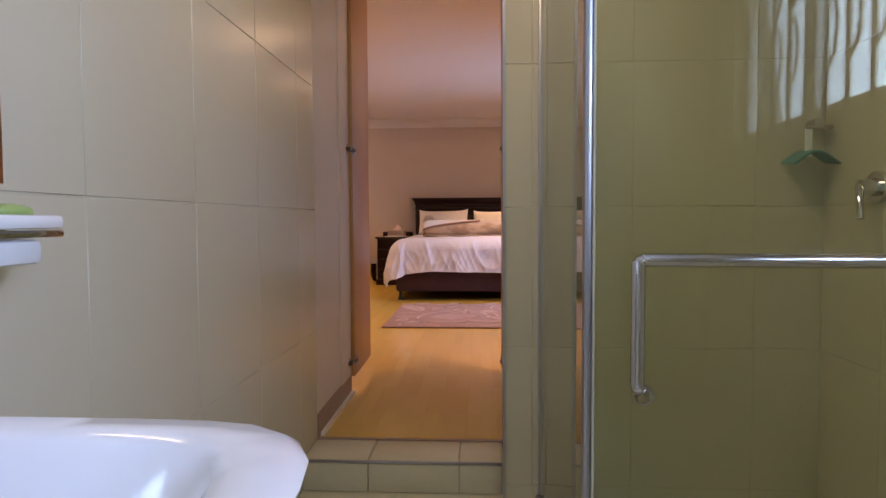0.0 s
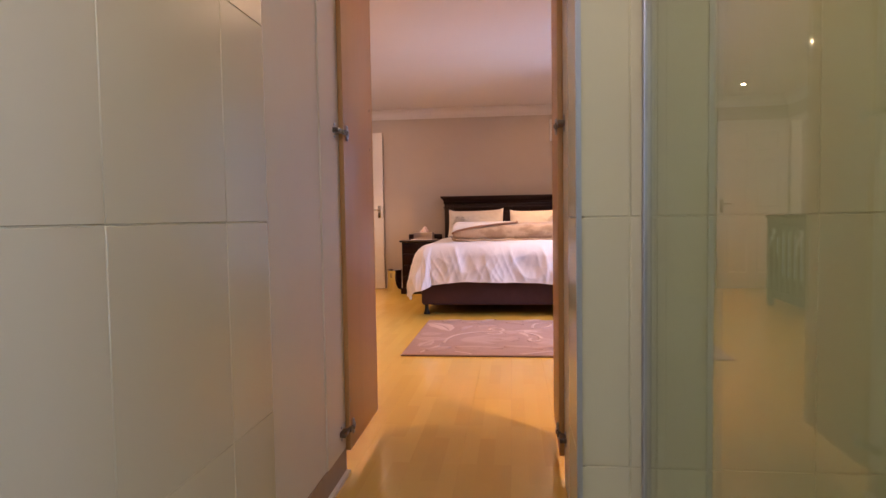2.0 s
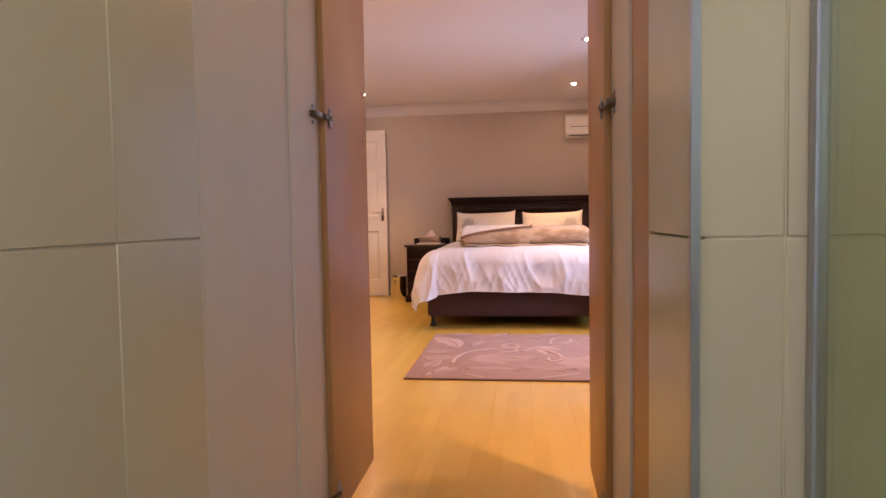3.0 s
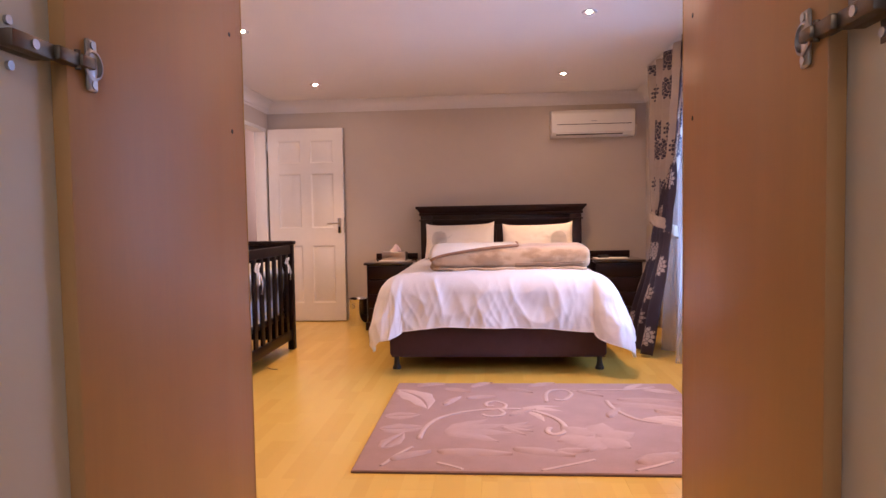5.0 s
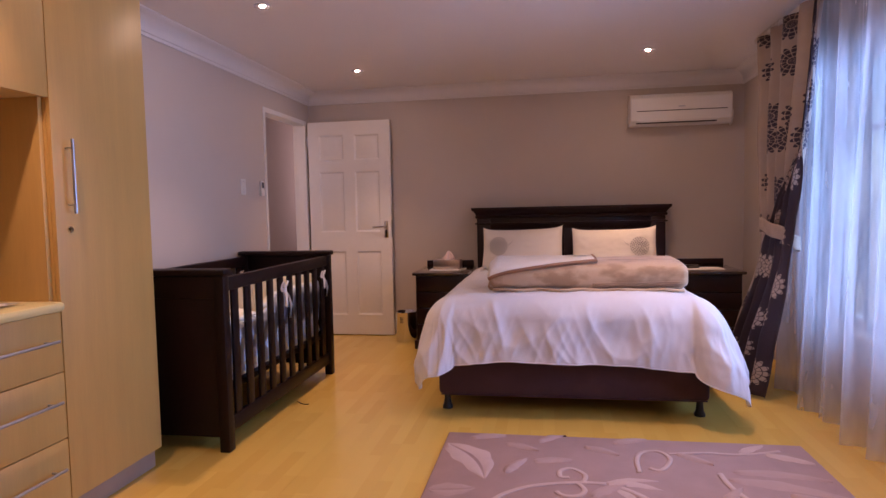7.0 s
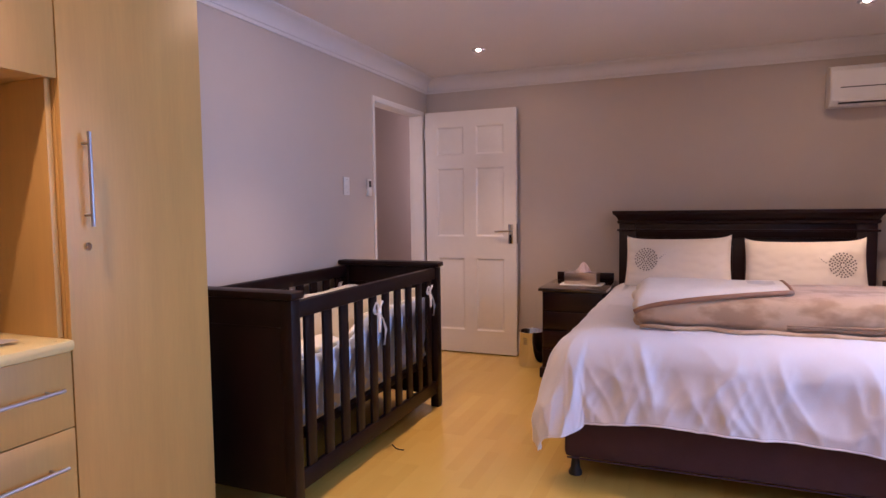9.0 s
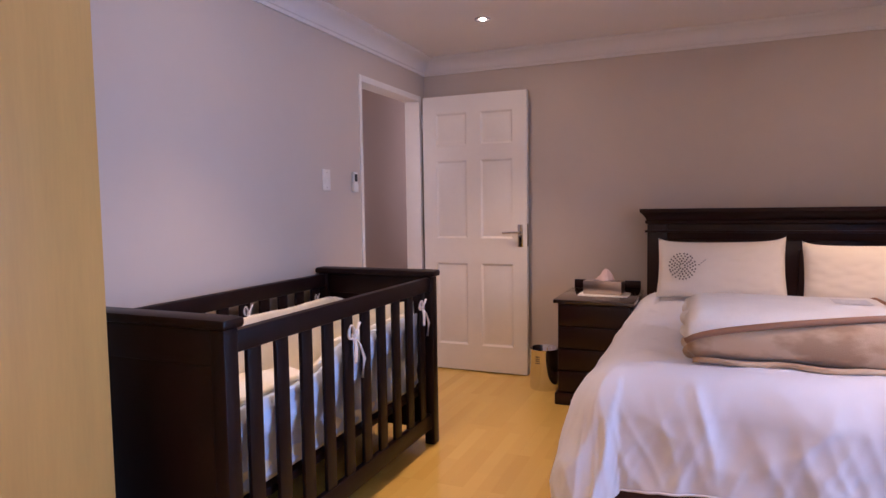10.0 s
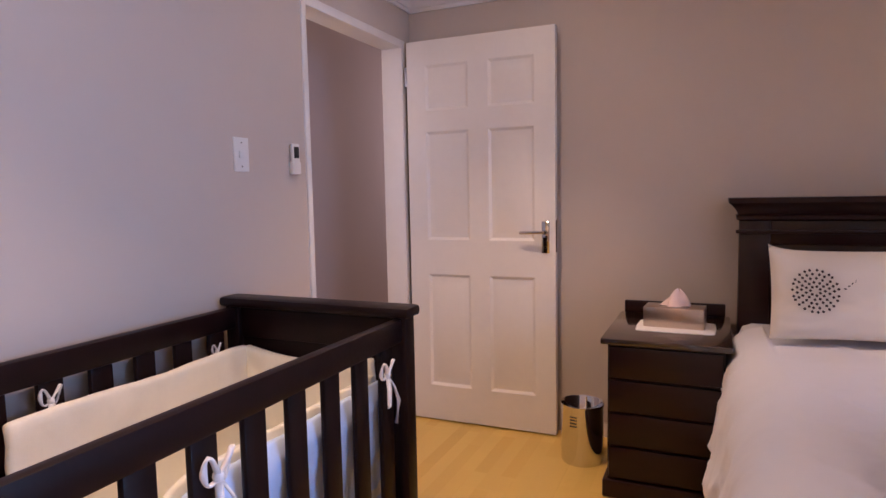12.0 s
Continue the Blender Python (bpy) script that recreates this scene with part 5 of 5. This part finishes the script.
def tissue_box(at):
    t = thing("tissue_box", at, "chrome tissue box with a pink tissue on the nightstand", "tissue box", turn=-4)
    boxpart("cover", (-0.12, 0.12, -0.06, 0.06, 0, 0.085), STEELBOX, t, "", 0.004)
    boxpart("slot", (-0.06, 0.06, -0.015, 0.015, 0.0845, 0.0855), BLACK, t, "", 0)
    bm = bmesh.new()

    def f(u, v):
        a = u * 2 * math.pi
        r = 0.05 * (1 - v) ** 0.7 * (1 + 0.35 * math.sin(a * 3 + v * 2)) + 0.004
        return (r * math.cos(a) + 0.014 * v, 0.4 * r * math.sin(a), 0.085 + 0.07 * v + 0.008 * math.sin(a * 2) * v)
    grid(bm, 30, 12, f)
    part("tissue", bm, TISSUE, t, "crumpled pink tissue", 180)


def doily(at, w, d):
    bm = bmesh.new()
    n = 56
    top, low = [], []
    for k in range(n):
        a = 2 * math.pi * k / n
        ca, sa = math.cos(a), math.sin(a)
        s = 1 / max(abs(ca), abs(sa)) ** 0.9 * (1 + 0.02 * math.cos(k * math.pi))
        top.append(bm.verts.new((at[0] + ca * w * s, at[1] + sa * d * s, at[2] + 0.003)))
        low.append(bm.verts.new((at[0] + ca * w * s, at[1] + sa * d * s, at[2])))
    bm.faces.new(top), bm.faces.new(low[::-1])
    for k in range(n):
        bm.faces.new((low[k], low[(k + 1) % n], top[(k + 1) % n], top[k]))
    tagged(part("doily", bm, LACE), "white lace doily with a scalloped edge on the nightstand", "doily", "doilies")


def bin_():
    b = thing("waste_bin", (-0.60, -0.13, 0), "small round polished steel waste bin on the laminate floor", "waste bin")
    bm = bmesh.new()
    lathe(bm, [(0.0, 0.002), (0.092, 0.0), (0.096, 0.01), (0.097, 0.262), (0.100, 0.268), (0.099, 0.274), (0.092, 0.268), (0.090, 0.03), (0.0, 0.03)], 40)
    part("drum", bm, CHROME, b, "", 50)
    bm = bmesh.new()
    for i in range(5):
        for j in range(4):
            a = -1.95 + i * 0.07
            bmesh.ops.create_icosphere(bm, subdivisions=1, radius=0.0035, matrix=Matrix.Translation((0.097 * math.cos(a), 0.097 * math.sin(a), 0.185 + j * 0.014)))
    part("perforations", bm, BLACK, b, "row of small punched holes")


def phone(at):
    p = thing("bedside_clock", at, "small dark bedside clock on the nightstand", "clock", turn=8)
    boxpart("case", (-0.05, 0.05, -0.03, 0.03, 0, 0.028), BLACK, p, "", 0.008)
    boxpart("face", (-0.04, 0.04, -0.0312, -0.029, 0.006, 0.022), DARKMETAL, p, "", 0.001)


# ---- built-in wardrobe along the cot wall ----
def bar_handle(parent, p, q, out, name="handle"):
    bm = bmesh.new()
    p, q, out = Vector(p), Vector(q), Vector(out)
    cyl(bm, p + out, q + out, 0.006, seg=14)
    for t in (0.12, 0.88):
        m = p.lerp(q, t)
        cyl(bm, m, m + out, 0.0045, seg=10)
    return part(name, bm, ALU, parent, "brushed metal bar handle", 60)


def lock(parent, p):
    bm = bmesh.new()
    cyl(bm, p, Vector(p) + Vector((0.006, 0, 0)), 0.012, seg=18)
    cyl(bm, Vector(p) + Vector((0.006, 0, 0)), Vector(p) + Vector((0.010, 0, 0)), 0.007, seg=14)
    part("lock", bm, CHROME, parent, "small round cupboard lock", 50)


def tall_cupboard():
    t = thing("tall_cupboard", (X0, -3.259, 0), "tall maple built-in cupboard with one full-height door", "cupboard")
    f = -1.13 - X0
    boxpart("carcass", (0.002, f - 0.02, -0.278, 0.278, 0.09, CEIL - 0.002), MAPLE, t, "", 0.001)
    boxpart("plinth", (0.002, f - 0.035, -0.278, 0.275, 0, 0.09), PLINTH, t, "taupe plinth", 0.001)
    d = boxpart("door", (f - 0.019, f, -0.277, 0.279, 0.095, CEIL - 0.004), MAPLE, t, "", 0.0015)
    bar_handle(d, (f, -0.212, 1.195), (f, -0.212, 1.478), (0.032, 0, 0))
    lock(d, (f, -0.212, 1.135))


def drawer_unit(y):
    u = thing("drawer_unit", (X0, y, 0), "maple built-in chest of three drawers under the worktop", "drawers", "drawer units in the wardrobe")
    f = -1.13 - X0
    boxpart("carcass", (0.002, f - 0.02, -0.195, 0.195, 0.09, 0.832), MAPLE, u, "", 0.001)
    boxpart("plinth", (0.002, f - 0.035, -0.195, 0.195, 0, 0.09), PLINTH, u, "taupe plinth", 0.001)
    for z0, z1 in ((0.095, 0.344), (0.348, 0.599), (0.603, 0.828)):
        d = boxpart("drawer_front", (f - 0.019, f, -0.194, 0.194, z0, z1), MAPLE, u, "", 0.0015)
        z = z1 - 0.103
        bar_handle(d, (f, -0.148, z), (f, 0.148, z), (0.03, 0, 0))
    return u


def upper_cupboard(y):
    u = thing("upper_cupboard", (X0, y, 1.625), "maple built-in cupboard above the open niche", "cupboard", "upper cupboards in the wardrobe")
    f = -1.13 - X0
    boxpart("carcass", (0.002, f - 0.02, -0.195, 0.195, 0, CEIL - 1.632), MAPLE, u, "", 0.001)
    d = boxpart("door", (f - 0.019, f, -0.194, 0.194, -0.002, CEIL - 1.634), MAPLE, u, "", 0.0015)
    bar_handle(d, (f, -0.170, 0.10), (f, -0.170, 0.38), (0.032, 0, 0))
    lock(d, (f, -0.170, 0.05))
    return u


def wardrobe_niche():
    wt = boxpart("worktop", (X0 + 0.002, -1.105, -5.2, -3.540, 0.831, 0.868), COUNTER, None, "", 0.014)
    tagged(wt, "cream postformed worktop in the wardrobe niche", "worktop")
    n = thing("niche", (X0, -4.3, 0.868), "open maple niche between worktop and upper cupboards", "niche")
    boxpart("back", (0.002, 0.014, -0.90, 0.757, 0, 0.756), MAPLE, n, "", 0)
    boxpart("side", (0.014, 0.44, 0.742, 0.760, 0.001, 0.756), MAPLE, n, "", 0.001)
    bm = bmesh.new()
    grid(bm, 20, 14, lambda u, v: (-1.50 + 0.30 * u, -3.98 + 0.32 * v + 0.02 * u, 0.876 + 0.014 * abs(noise.noise(Vector((u * 4, v * 4, 0))))))
    ob = part("folded_cloth", bm, mat("grey_towel", (0.45, 0.42, 0.42), 0.95, var=0.1, scale=20, bump=0.5), None, "", 180)
    tagged(ob, "folded grey cloth lying on the wardrobe worktop", "cloth")


wall("wall_wardrobe_end", (X0 + 0.001, -1.14, -5.69, -5.19, 0.0, CEIL - 0.001), MAPLE, "maple end panel closing the built-in wardrobe", "panel")
def floor_cable():
    c = thing("floor_cable", (-0.80, -2.02, 0), "short dark cable lying on the floor beside the cot", "cable")
    bm = bmesh.new()
    tube(bm, [(-0.08, 0.05, 0.003), (-0.04, 0.01, 0.003), (-0.01, 0.0, 0.003), (0.01, 0.005, 0.003)], 0.0025, 8)
    part("lead", bm, BLACK, c, "", 60)


floor_cable()
bed()
headboard()
duvet()
pillow("pillow", (0.465, -0.36, 0.855), 0, False, "cream pillow with a brown embroidered flower leaning on the headboard")
pillow("pillow", (1.205, -0.39, 0.845), -3, True, "cream pillow slumped lower, with a brown embroidered flower")
folded_blanket()
nightstand((-0.225, -0.155, 0), "dark mahogany nightstand with four drawers and glass-topped surface")
nightstand((1.96, -0.155, 0), "dark mahogany nightstand half hidden beside the drape")
cot()
rug()
air_conditioner()
for x, y in DOWNLIGHTS:
    downlight(x, y)
curtains()
switch_plate()
remote_holder()
doily((-0.20, -0.17, 0.657), 0.155, 0.115)
tissue_box((-0.205, -0.15, 0.660))
doily((1.93, -0.20, 0.657), 0.16, 0.12)
phone((1.86, -0.17, 0.660))
bin_()
tall_cupboard()
for k in range(4):
    drawer_unit(-3.735 - 0.392 * k)
    upper_cupboard(-3.735 - 0.392 * k)
wardrobe_niche()


# ---- bathroom things ----
def shower():
    s = thing("shower_enclosure", (1.138, -7.735, BZ), "clear glass shower enclosure with satin aluminium posts", "shower", turn=-1.25)
    H = 1.98
    boxpart("fixed_panel", (-0.004, 0.004, 0.02, 1.06, 0.05, H), SHOWERGLASS, s, "clear fixed glass side panel", 0)
    boxpart("wall_channel", (-0.008, 0.008, 1.055, 1.073, 0.0, H + 0.02), ALU, s, "satin aluminium wall channel", 0.003)
    boxpart("post", (-0.011, 0.003, -0.010, 0.014, 0, H + 0.02), ALU, s, "satin aluminium corner post", 0.006)
    boxpart("sill", (-0.016, 0.016, 0.02, 1.055, 0, 0.05), ALU, s, "", 0.004)
    boxpart("sill", (0.016, 0.94, -0.016, 0.016, 0, 0.05), ALU, s, "", 0.004)
    boxpart("seal", (0.004, 0.009, -0.006, 0.006, 0.06, H), GROUT, s, "", 0.002)
    d = boxpart("shower_door", (0.010, 0.93, -0.004, 0.004, 0.06, H), SHOWERGLASS, s, "clear frameless glass shower door", 0)
    bm = bmesh.new()
    z1, z0, x0 = 0.937, 0.715, 0.070
    arc = [(x0 + 0.018 * (1 - math.sin(a)), -0.052, z1 - 0.018 * (1 - math.cos(a))) for a in [k * math.pi / 12 for k in range(7)]]
    tube(bm, [(x0 + 0.02, -0.004, z0 - 0.01), (x0 + 0.012, -0.035, z0 - 0.006), (x0 + 0.003, -0.050, z0 + 0.012)], 0.0115, 16)
    tube(bm, [(x0, -0.052, z0 + 0.02 + k * 0.04) for k in range(6)] + [(x0, -0.052, z1 - 0.012)], 0.0115, 16)
    tube(bm, [(x0 + 0.010, -0.052, z1), (x0 + 0.05, -0.052, z1), (x0 + 0.3, -0.052, z1 - 0.002), (x0 + 0.62, -0.052, z1 - 0.002)], 0.0115, 16)
    for q in ((x0 + 0.001, -0.051, z0 + 0.016), (x0 + 0.0005, -0.052, z1 - 0.008), (x0 + 0.004, -0.052, z1 - 0.003), (x0 + 0.010, -0.052, z1)):
        bmesh.ops.create_uvsphere(bm, u_segments=16, v_segments=10, radius=0.0117, matrix=Matrix.Translation(q))
    cyl(bm, (x0 + 0.02, -0.012, z0 - 0.01), (x0 + 0.02, -0.004, z0 - 0.01), 0.018, seg=20)
    cyl(bm, (x0 + 0.60, -0.052, z1), (x0 + 0.60, -0.004, z1), 0.0125, seg=16)
    part("towel_handle", bm, CHROME, d, "chrome towel-rail door handle", 50)


def soap_basket():
    s = thing("shower_soap_holder", (2.0, BY1 - 0.008, 1.13), "chrome shower soap holder with a teal soap dish", "soap holder")
    bm = bmesh.new()
    cyl(bm, (0.05, 0.008, 0.06), (0.05, -0.05, 0.06), 0.017, seg=18)
    tube(bm, [(0.0, -0.06, 0.045), (0.08, -0.065, 0.045), (0.09, -0.03, 0.045)], 0.007, 8)
    part("bracket", bm, CHROME, s, "", 50)
    bm = bmesh.new()
    grid(bm, 22, 12, lambda u, v: (-0.05 + 0.14 * u, -0.10 + 0.09 * v, -0.06 + 0.022 * math.cos((u - 0.5) * 5) + 0.01 * v))
    o = part("dish", bm, TEAL, s, "teal soap dish", 180)
    o.modifiers.new("thick", "SOLIDIFY").thickness = 0.006
    boxpart("hanger", (0.0, 0.022, -0.062, -0.056, -0.05, 0.045), FROST, s, "", 0.002)


def shower_tap():
    t = thing("shower_tap", (BX1 - 0.005, -6.95, 0.97), "chrome single-lever shower mixer on the tiled wall", "tap")
    bm = bmesh.new()
    cyl(bm, (0.005, 0, 0), (-0.012, 0, 0), 0.046, seg=28)
    cyl(bm, (-0.012, 0, 0), (-0.055, 0, 0), 0.026, 0.022, seg=24)
    part("body", bm, CHROME, t, "", 40)
    bm = bmesh.new()
    tube(bm, [(-0.05, 0, 0.005), (-0.065, -0.02, -0.03), (-0.07, -0.035, -0.075), (-0.072, -0.04, -0.09)], 0.010, 10)
    part("lever", bm, CHROME, t, "", 60)


def basin():
    b = thing("wash_basin", (BX0, -8.665, 0.736), "white glossy ceramic wash basin on the tiled wall", "basin")
    bm = bmesh.new()
    n = 64

    def ring(w, d, z, cx, p=7.0):
        out = []
        for k in range(n):
            a = 2 * math.pi * k / n
            ca, sa = math.cos(a), math.sin(a)
            r = (abs(ca) ** p + abs(sa) ** p) ** (-1 / p)
            out.append(bm.verts.new((max(cx + ca * r * w, 0.0), sa * r * d, z)))
        return out
    rings = [ring(0.20, 0.20, -0.20, 0.22), ring(0.255, 0.27, -0.12, 0.255), ring(0.275, 0.305, -0.02, 0.275), ring(0.278, 0.315, -0.006, 0.278), ring(0.272, 0.310, 0.0, 0.276),
             ring(0.245, 0.282, 0.0, 0.272), ring(0.236, 0.272, -0.006, 0.27), ring(0.215, 0.25, -0.06, 0.265), ring(0.14, 0.17, -0.13, 0.26), ring(0.03, 0.03, -0.145, 0.26)]
    for p, q in zip(rings, rings[1:]):
        for k in range(n):
            bm.faces.new((p[k], p[(k + 1) % n], q[(k + 1) % n], q[k]))
    bm.faces.new(rings[0][::-1]), bm.faces.new(rings[-1])
    part("bowl", bm, CERAMIC, b, "", 50)
    bm = bmesh.new()
    cyl(bm, (0.26, 0, -0.146), (0.26, 0, -0.139), 0.025, seg=20)
    part("waste", bm, CHROME, b, "", 50)
    bm = bmesh.new()
    lathe(bm, [(0.0, -0.85), (0.11, -0.85), (0.085, -0.6), (0.09, -0.19), (0.0, -0.19)], 28, (0.17, 0, 0))
    part("pedestal", bm, CERAMIC, b, "", 50)


def soap_dish():
    s = thing("soap_dish", (BX0, -8.03, 0.878), "white soap dish in a chrome wall bracket", "soap dish")
    bm = bmesh.new()
    box(bm, 0.02, 0.078, -0.065, 0.065, -0.016, -0.006, 0.003)
    cyl(bm, (-0.004, 0, -0.012), (0.03, 0, -0.012), 0.018, seg=18)
    part("bracket", bm, CHROME, s, "", 40)
    boxpart("dish", (0.015, 0.10, -0.09, 0.035, -0.004, 0.014), FROST, s, "white glass dish", 0.006)
    boxpart("cup", (0.025, 0.08, -0.07, 0.02, -0.05, -0.018), FROST, s, "", 0.008)
    bm = bmesh.new()
    bmesh.ops.create_uvsphere(bm, u_segments=20, v_segments=12, radius=1.0, matrix=Matrix.Translation((0.055, -0.015, 0.018)) @ Matrix.Diagonal((0.026, 0.04, 0.011, 1)))
    part("soap", bm, GREEN, s, "green bar of soap", 180)


def mirror():
    m = thing("mirror", (BX0, -8.55, 1.40), "plain wall mirror above the wash basin", "mirror")
    boxpart("backing", (0.0, 0.008, -0.53, 0.56, -0.465, 0.6), BLACK, m, "", 0.001)
    boxpart("glass", (0.008, 0.012, -0.53, 0.56, -0.465, 0.6), MIRROR, m, "", 0.001)


shower()
soap_basket()
shower_tap()
basin()
soap_dish()
mirror()


# ---- garden plants seen through the voile ----
def shrub(name, x, y, h, spread, seed, label):
    t = thing(name, (x, y, -0.12), label, "tree", "garden trees")
    rng = random.Random(seed)
    bm = bmesh.new()
    tube(bm, [(0, 0, 0), (0.03, 0.02, h * 0.3), (-0.02, 0.05, h * 0.55)], 0.05, 8)
    for k in range(5):
        a = rng.uniform(0, 6.28)
        tube(bm, [(-0.01, 0.04, h * 0.5), (0.25 * spread * math.cos(a), 0.25 * spread * math.sin(a), h * 0.7), (0.5 * spread * math.cos(a), 0.5 * spread * math.sin(a), h * 0.85)], 0.025, 6)
    part("trunk", bm, BARK, t, "", 60)
    verts, faces = [], []
    for k in range(1500):
        a, b, r = rng.uniform(0, 6.28), rng.uniform(-1, 1), rng.uniform(0.5, 1.0)
        lump = 1 + 0.35 * noise.noise(Vector((math.cos(a) * 2, math.sin(a) * 2, b * 2 + seed)))
        c = Vector((spread * r * lump * math.cos(a) * math.sqrt(1 - b * b), spread * r * lump * math.sin(a) * math.sqrt(1 - b * b), h * 0.72 + 0.42 * h * b * r * lump))
        q = Euler((rng.uniform(0, 6), rng.uniform(0, 6), rng.uniform(0, 6))).to_matrix()
        s = rng.uniform(0.05, 0.10)
        i = len(verts)
        verts += [c + q @ Vector(v) * s for v in ((-1, 0, 0), (0, -0.45, 0.1), (1, 0, 0), (0, 0.45, 0.1))]
        faces.append((i, i + 1, i + 2, i + 3))
    me = bpy.data.meshes.new("crown")
    me.from_pydata(verts, [], faces)
    me.materials.append(FOLIAGE)
    new("crown", me).parent = t


shrub("garden_tree", 6.6, -1.2, 3.2, 1.1, 3, "leafy green garden tree beyond the wall")
shrub("garden_tree", 6.9, -3.4, 3.4, 1.2, 8, "leafy green garden tree beyond the wall")
shrub("garden_tree", 6.8, 1.4, 3.3, 1.2, 12, "leafy green garden tree beyond the wall")


# ---- pieces: garden blocks, wall tiles, step tiles, floor boards ----
def piece(name, size, material, parent, bevel=0.0015):
    bm = bmesh.new()
    box(bm, 0, size[0], 0, size[1], 0, size[2], bevel, 1)
    return part(name, bm, material, parent, "", 40)


def repeat(first, places):
    first.location = places[0]
    for p in places[1:]:
        o = first.copy()
        scene.collection.objects.link(o)
        o.location = p


spots = [(5.61, -4.6 + i * 0.40 + (0.20 if j % 2 else 0), -0.12 + j * 0.20) for j in range(10) for i in range(15)]
repeat(piece("block", (0.015, 0.388, 0.188), BRICK, gw, 0.004), spots)

TW, TH, G = 0.4035, 0.4855, 0.0025
rows = [0.925 + TH * k for k in (-3, -2, -1, 0, 1, 2)]


def tiled(parent, axis, fixed, marks, z0, z1, out):
    """Wall tiles between the given joints, on a plane of constant x or y; out is the side they face."""
    for a, b in zip(marks, marks[1:]):
        for r in rows:
            lo, hi = max(r, z0) + G / 2, min(r + TH, z1) - G / 2
            if hi - lo < 0.03 or b - a < 0.012:
                continue
            bm = bmesh.new()
            if axis == "x":
                box(bm, *sorted((fixed, fixed - out * 0.009)), a + G / 2, b - G / 2, lo, hi, 0.0012, 1)
            else:
                box(bm, a + G / 2, b - G / 2, *sorted((fixed, fixed - out * 0.009)), lo, hi, 0.0012, 1)
            part("tile", bm, TILE, parent, "", 40)


left = bpy.data.objects["wall_bath_left"]
tiled(left, "x", BX0, [-9.816, -9.412, -9.008, -8.605, -8.201, -7.798, -7.394, -6.99, -6.587, -6.36], BZ, CEIL, 1)
back = bpy.data.objects["wall_bath_back"]
tiled(back, "y", BY1, [1.040, 1.133, 1.47, 1.876, 2.10], BZ, CEIL, -1)
nib = wall("wall_nib_side", (1.049, PX1 + 0.02, BY1 + 0.009, -6.40, -0.12, CEIL), GROUT, "cream tiled return of the nib wall")
tiled(nib, "x", 1.040, [BY1 + 0.003, -6.40], 0.0, CEIL, -1)
right = bpy.data.objects["wall_bath_right_front"]
tiled(right, "x", BX1, [-8.48, -8.18, -7.775, -7.37, -6.97, BY1 - 0.003], BZ, CEIL, -1)
for a, b in ((BX0, 0.540), (0.540, 0.8755), (0.8755, 1.032)):
    boxpart("tile", (a + 0.002, b - 0.002, -6.582, -6.372, -0.008, 0.0), FLOORTILE, step, "", 0.003)
    boxpart("tile", (a + 0.002, b - 0.002, -6.583, -6.575, BZ + 0.003, -0.012), FLOORTILE, step, "", 0.0015)
boxpart("nosing", (BX0, 1.032, -6.586, -6.578, -0.010, 0.001), ALU, step, "thin metal nosing", 0.002)

# laminate boards, laid towards the headboard wall in broken bond
BOARD_W, BOARD_L = 0.192, 1.20
col = 0
shapes = {}
x = X0
while x < X1 - 0.01:
    w = min(BOARD_W, X1 - x)
    yy = -6.355 - (0.0, 0.43, 0.81, 0.22, 0.61)[col % 5]
    while yy < Y1:
        a, b = max(yy, -6.355), min(yy + BOARD_L, Y1)
        if b - a > 0.02:
            key = (round(w, 3), round(b - a, 3))
            if key not in shapes:
                bm = bmesh.new()
                box(bm, 0.0001, w - 0.0001, 0.0001, b - a - 0.0001, -0.008, 0.0, 0.0003, 1)
                me = bpy.data.meshes.new("plank")
                bm.to_mesh(me)
                bm.free()
                me.materials.append(LAMINATE)
                shapes[key] = me
            o = new("plank", shapes[key])
            o.location, o.parent = (x, a, 0), floor
        yy += BOARD_L
    x += BOARD_W
    col += 1
